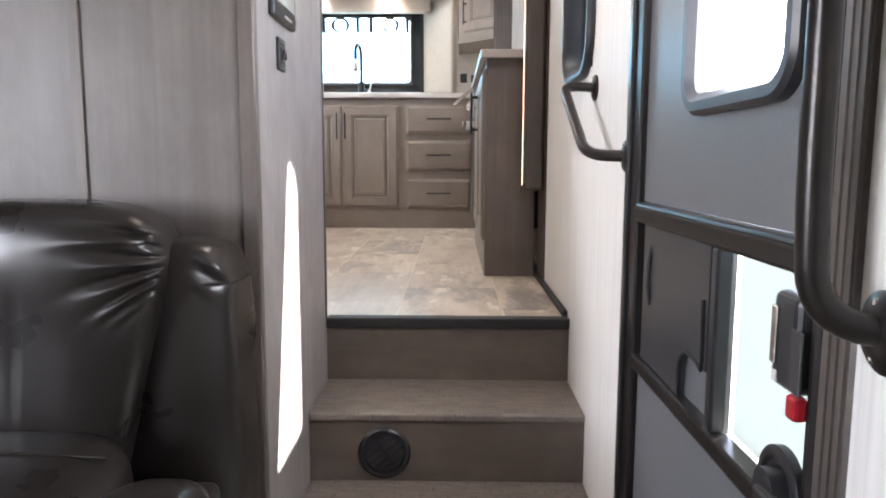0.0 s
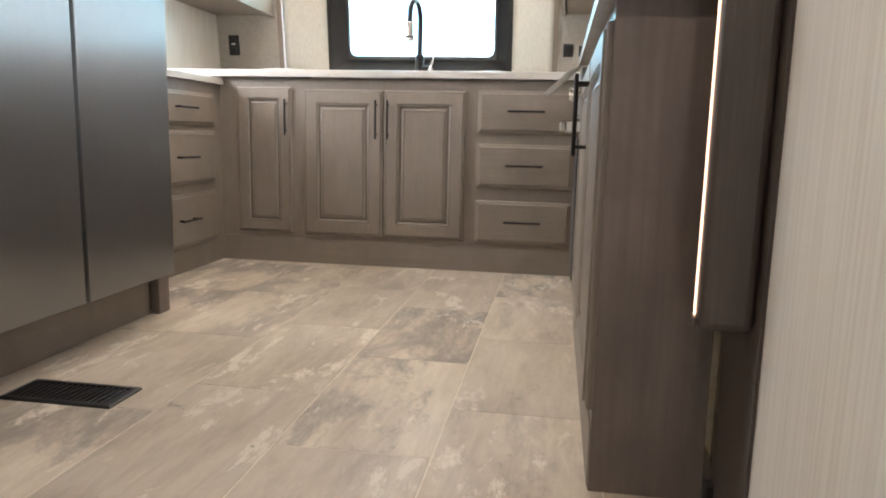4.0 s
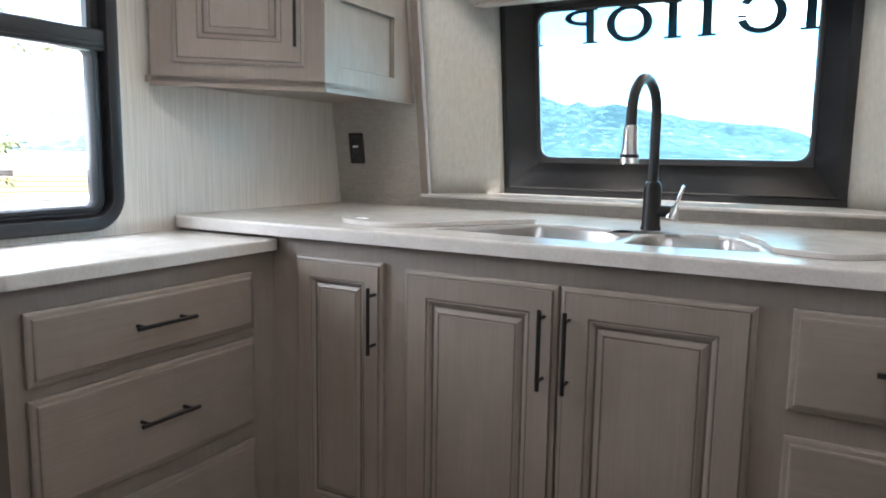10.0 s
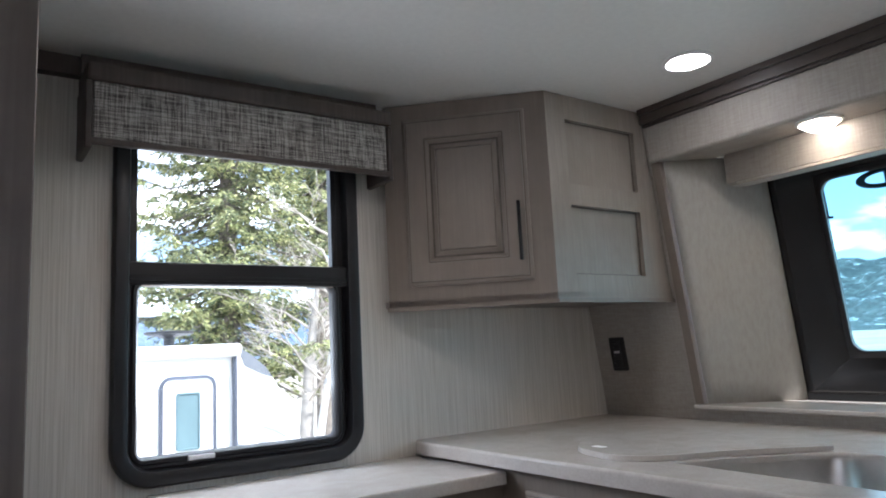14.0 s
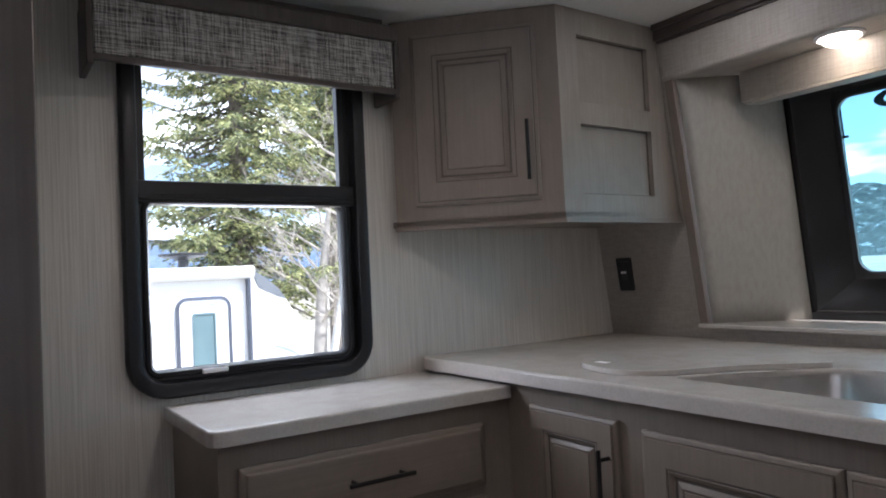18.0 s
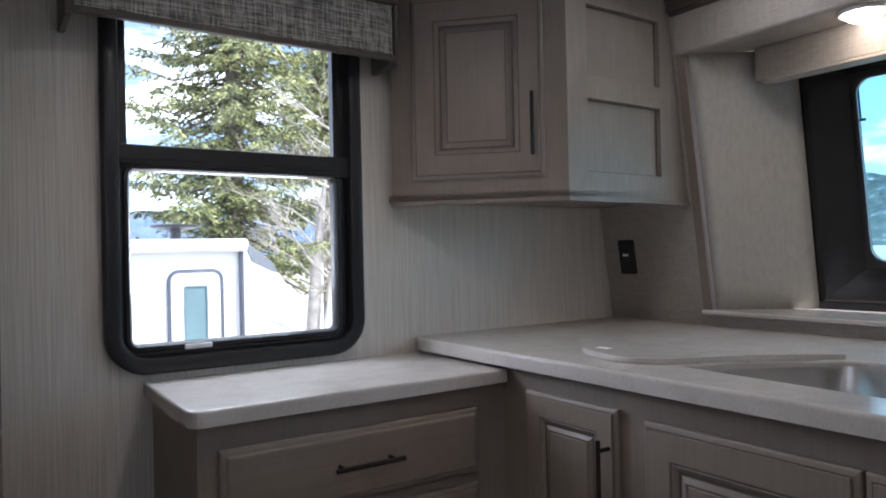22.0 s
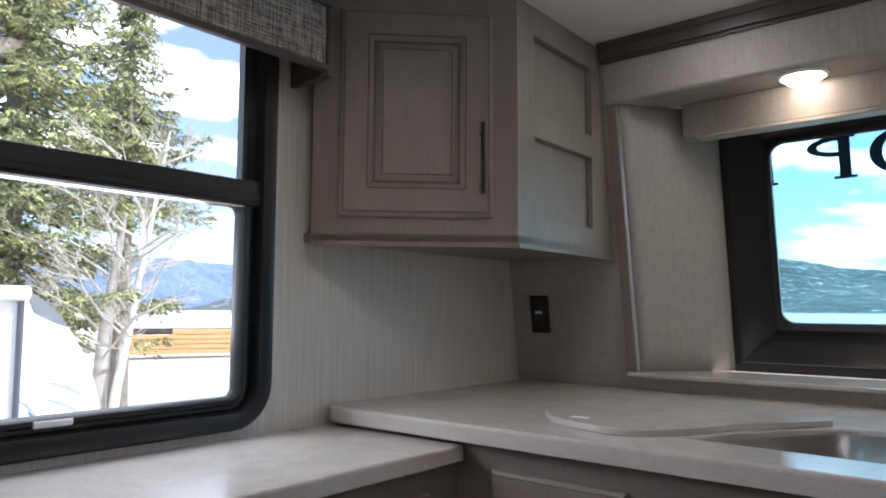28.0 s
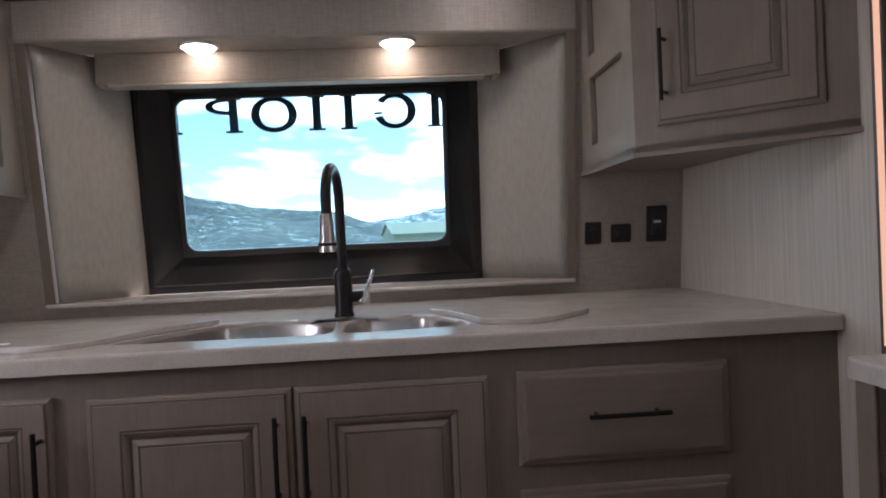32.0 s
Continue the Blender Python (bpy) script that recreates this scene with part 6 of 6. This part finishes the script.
part("awning_tube", tube(bmesh.new(), [(TXF + 0.08, -3.1, TZT - 0.02), (TXF + 0.08, TYE - 0.05, TZT - 0.02)], 0.075, 12), M_WHITE, tr, smooth=True)
part("awning_arm", box(TXF, TXF + 0.09, TYE - 0.12, TYE - 0.08, GZ + 0.9, TZT - 0.05, 0.01), M_SILVER, tr)
dr_ = part("door", moved(profile_panel(0.56, 1.75, [(0.0, 0.0), (0.0, -0.03), (0.05, -0.035), (0.06, -0.012)], 0.11, 6), facing(TXF, 4.142, 0.17, EAST)), M_TRAILER, tr)
part("door_frame", moved(profile_panel(0.62, 1.81, [(0.0, 0.0), (0.0, -0.04), (0.035, -0.045), (0.035, 0.0)], 0.13, 6, False, False, True), facing(TXF, 4.142, 0.17, EAST)), M_SILVER, dr_)
part("door_window", moved(profile_panel(0.262, 0.63, [(0.0, 0.0), (0.0, -0.03), (0.018, -0.034), (0.022, -0.018)], 0.03, 5), facing(TXF, 4.143, 0.575, EAST)), M_TGLASS, dr_)
part("roof_vent", lathe(bmesh.new(), [(0.06, 0.0), (0.06, 0.16), (0.10, 0.17), (0.27, 0.2), (0.28, 0.23), (0.0001, 0.25)], (TXF - 0.4, 4.03, TZT), "z", 18), M_GREYP, tr)
def ribbon(pts, width):
    """A tapering painted stripe on the trailer's side."""
    bm = bmesh.new()
    lo = [bm.verts.new((TXF + 0.002, y, z - width * 0.5 * math.sin(math.pi * (i + 0.4) / len(pts)))) for i, (y, z) in enumerate(pts)]
    hi = [bm.verts.new((TXF + 0.005, y, z + width * 0.5 * math.sin(math.pi * (i + 0.4) / len(pts)))) for i, (y, z) in enumerate(pts)]
    for k in range(len(pts) - 1):
        bm.faces.new((lo[k], lo[k + 1], hi[k + 1], hi[k]))
    return bm


part("stripe", ribbon([(4.957, 0.436), (5.064, 0.404), (5.190, 0.351), (5.305, 0.276)], 0.05), M_GREYST, tr)
part("stripe", ribbon([(4.951, 0.263), (5.089, 0.216), (5.232, 0.137), (5.364, 0.017)], 0.06), M_GREYST, tr)
part("stripe", ribbon([(4.661, 0.302), (4.779, 0.214), (4.871, 0.098)], 0.05), M_GREYST, tr)
part("stripe", ribbon([(4.781, 0.163), (4.873, 0.053), (4.938, -0.076)], 0.07), M_BLUE, tr)
part("stripe", ribbon([(5.038, 0.015), (5.210, -0.070), (5.407, -0.224)], 0.05), M_BLUE, tr)
part("stripe", ribbon([(4.628, -0.102), (4.740, -0.113), (4.837, -0.070)], 0.07), M_BLUE, tr)
bm = bmesh.new()
edge = [(4.70, TZT + 0.03), (4.90, 1.255), (5.05, 1.125), (5.13, 1.0), (5.02, 1.04), (4.80, 1.15)]
a = [bm.verts.new((TXF + 0.012, y, z)) for y, z in edge]
b = [bm.verts.new((TXF - 2.41, y, z)) for y, z in edge]
bm.faces.new(a)
bm.faces.new(b[::-1])
for k in range(len(edge)):
    bm.faces.new((a[k], a[(k + 1) % len(edge)], b[(k + 1) % len(edge)], b[k]))
part("front_cap", bm, M_TCAP, tr, "dark grey moulded cap at the top of the slope")
part("side_window", box(TXF, TXF + 0.03, 1.6, 2.3, 0.2, 0.95, 0.02), M_TGLASS, tr)
for y in (-0.6, 0.3):
    part("wheel", lathe(bmesh.new(), [(0.36, 0.0), (0.36, 0.2), (0.2, 0.22), (0.0001, 0.2)], (TXF - 0.1, y, GZ + 0.36), "x", 24), M_GREYP, tr)

# parked cars far off in the valley
def far_car(x, y, turn, mat):
    c = thing("parked_car", (x, y, GZ), "small white car parked far off by the barn", "car", "parked cars")
    m = pose(x, y, GZ, 0, 0, turn)
    part("body", moved(box(-2.2, 2.2, -0.9, 0.9, 0.35, 1.0, 0.15, 2), m), mat, c)
    part("cabin", moved(box(-1.2, 1.0, -0.8, 0.8, 1.0, 1.55, 0.2, 2), m), M_TGLASS, c)
    for sx in (-1.4, 1.4):
        for sy in (-0.85, 0.85):
            part("wheel", moved(lathe(bmesh.new(), [(0.34, -0.1), (0.34, 0.1)], (sx, sy, 0.34), "y", 14), m), M_GREYP, c)
    return c


for x, y, a in ((6, 96, 10), (13, 100, 4), (16.5, 101, 8), (-9, 118, 20)):
    far_car(x, y, a, M_WHITE)

# ---- floor tiles, last ----
TW, TL = 0.3435, 0.628
tile_meshes = {}
floor_ob = bpy.data.objects["floor"]
joint = 0.0013


def tile(x0, x1, y0, y1):
    key = (round(x1 - x0, 4), round(y1 - y0, 4))
    if key not in tile_meshes:
        w, l_ = key
        bm = bm_box(bmesh.new(), -w / 2 + joint, w / 2 - joint, -l_ / 2 + joint, l_ / 2 - joint, -0.006, 0.0)
        es = [e for e in bm.edges if all(v.co.z > -0.001 for v in e.verts)]
        bmesh.ops.bevel(bm, geom=es, offset=0.0007, segments=1, affect="EDGES")
        bmesh.ops.recalc_face_normals(bm, faces=bm.faces)
        me = bpy.data.meshes.new("tile")
        bm.to_mesh(me)
        bm.free()
        me.materials.append(M_TILE)
        tile_meshes[key] = me
    ob = new("tile", tile_meshes[key])
    ob.parent = floor_ob
    ob.location = ((x0 + x1) / 2, (y0 + y1) / 2, 0)


for c_ in range(-1, 7):
    x1 = -0.238 - TW * (c_ - 0)
    x0, x1 = x1 - TW, x1
    off = {-1: 0.306, 0: 0.703, 1: 0.430, 2: 1.36, 3: 1.797, 4: 2.41, 5: 2.1, 6: 1.9}[c_]
    for k in range(-5, 6):
        y0 = off + k * TL
        ya, yb = max(y0, NOSE + 0.031), min(y0 + TL, 3.2)
        xa, xb = max(x0, XL), min(x1, 0.0)
        if yb - ya > 0.02 and xb - xa > 0.02:
            tile(xa, xb, ya, yb)
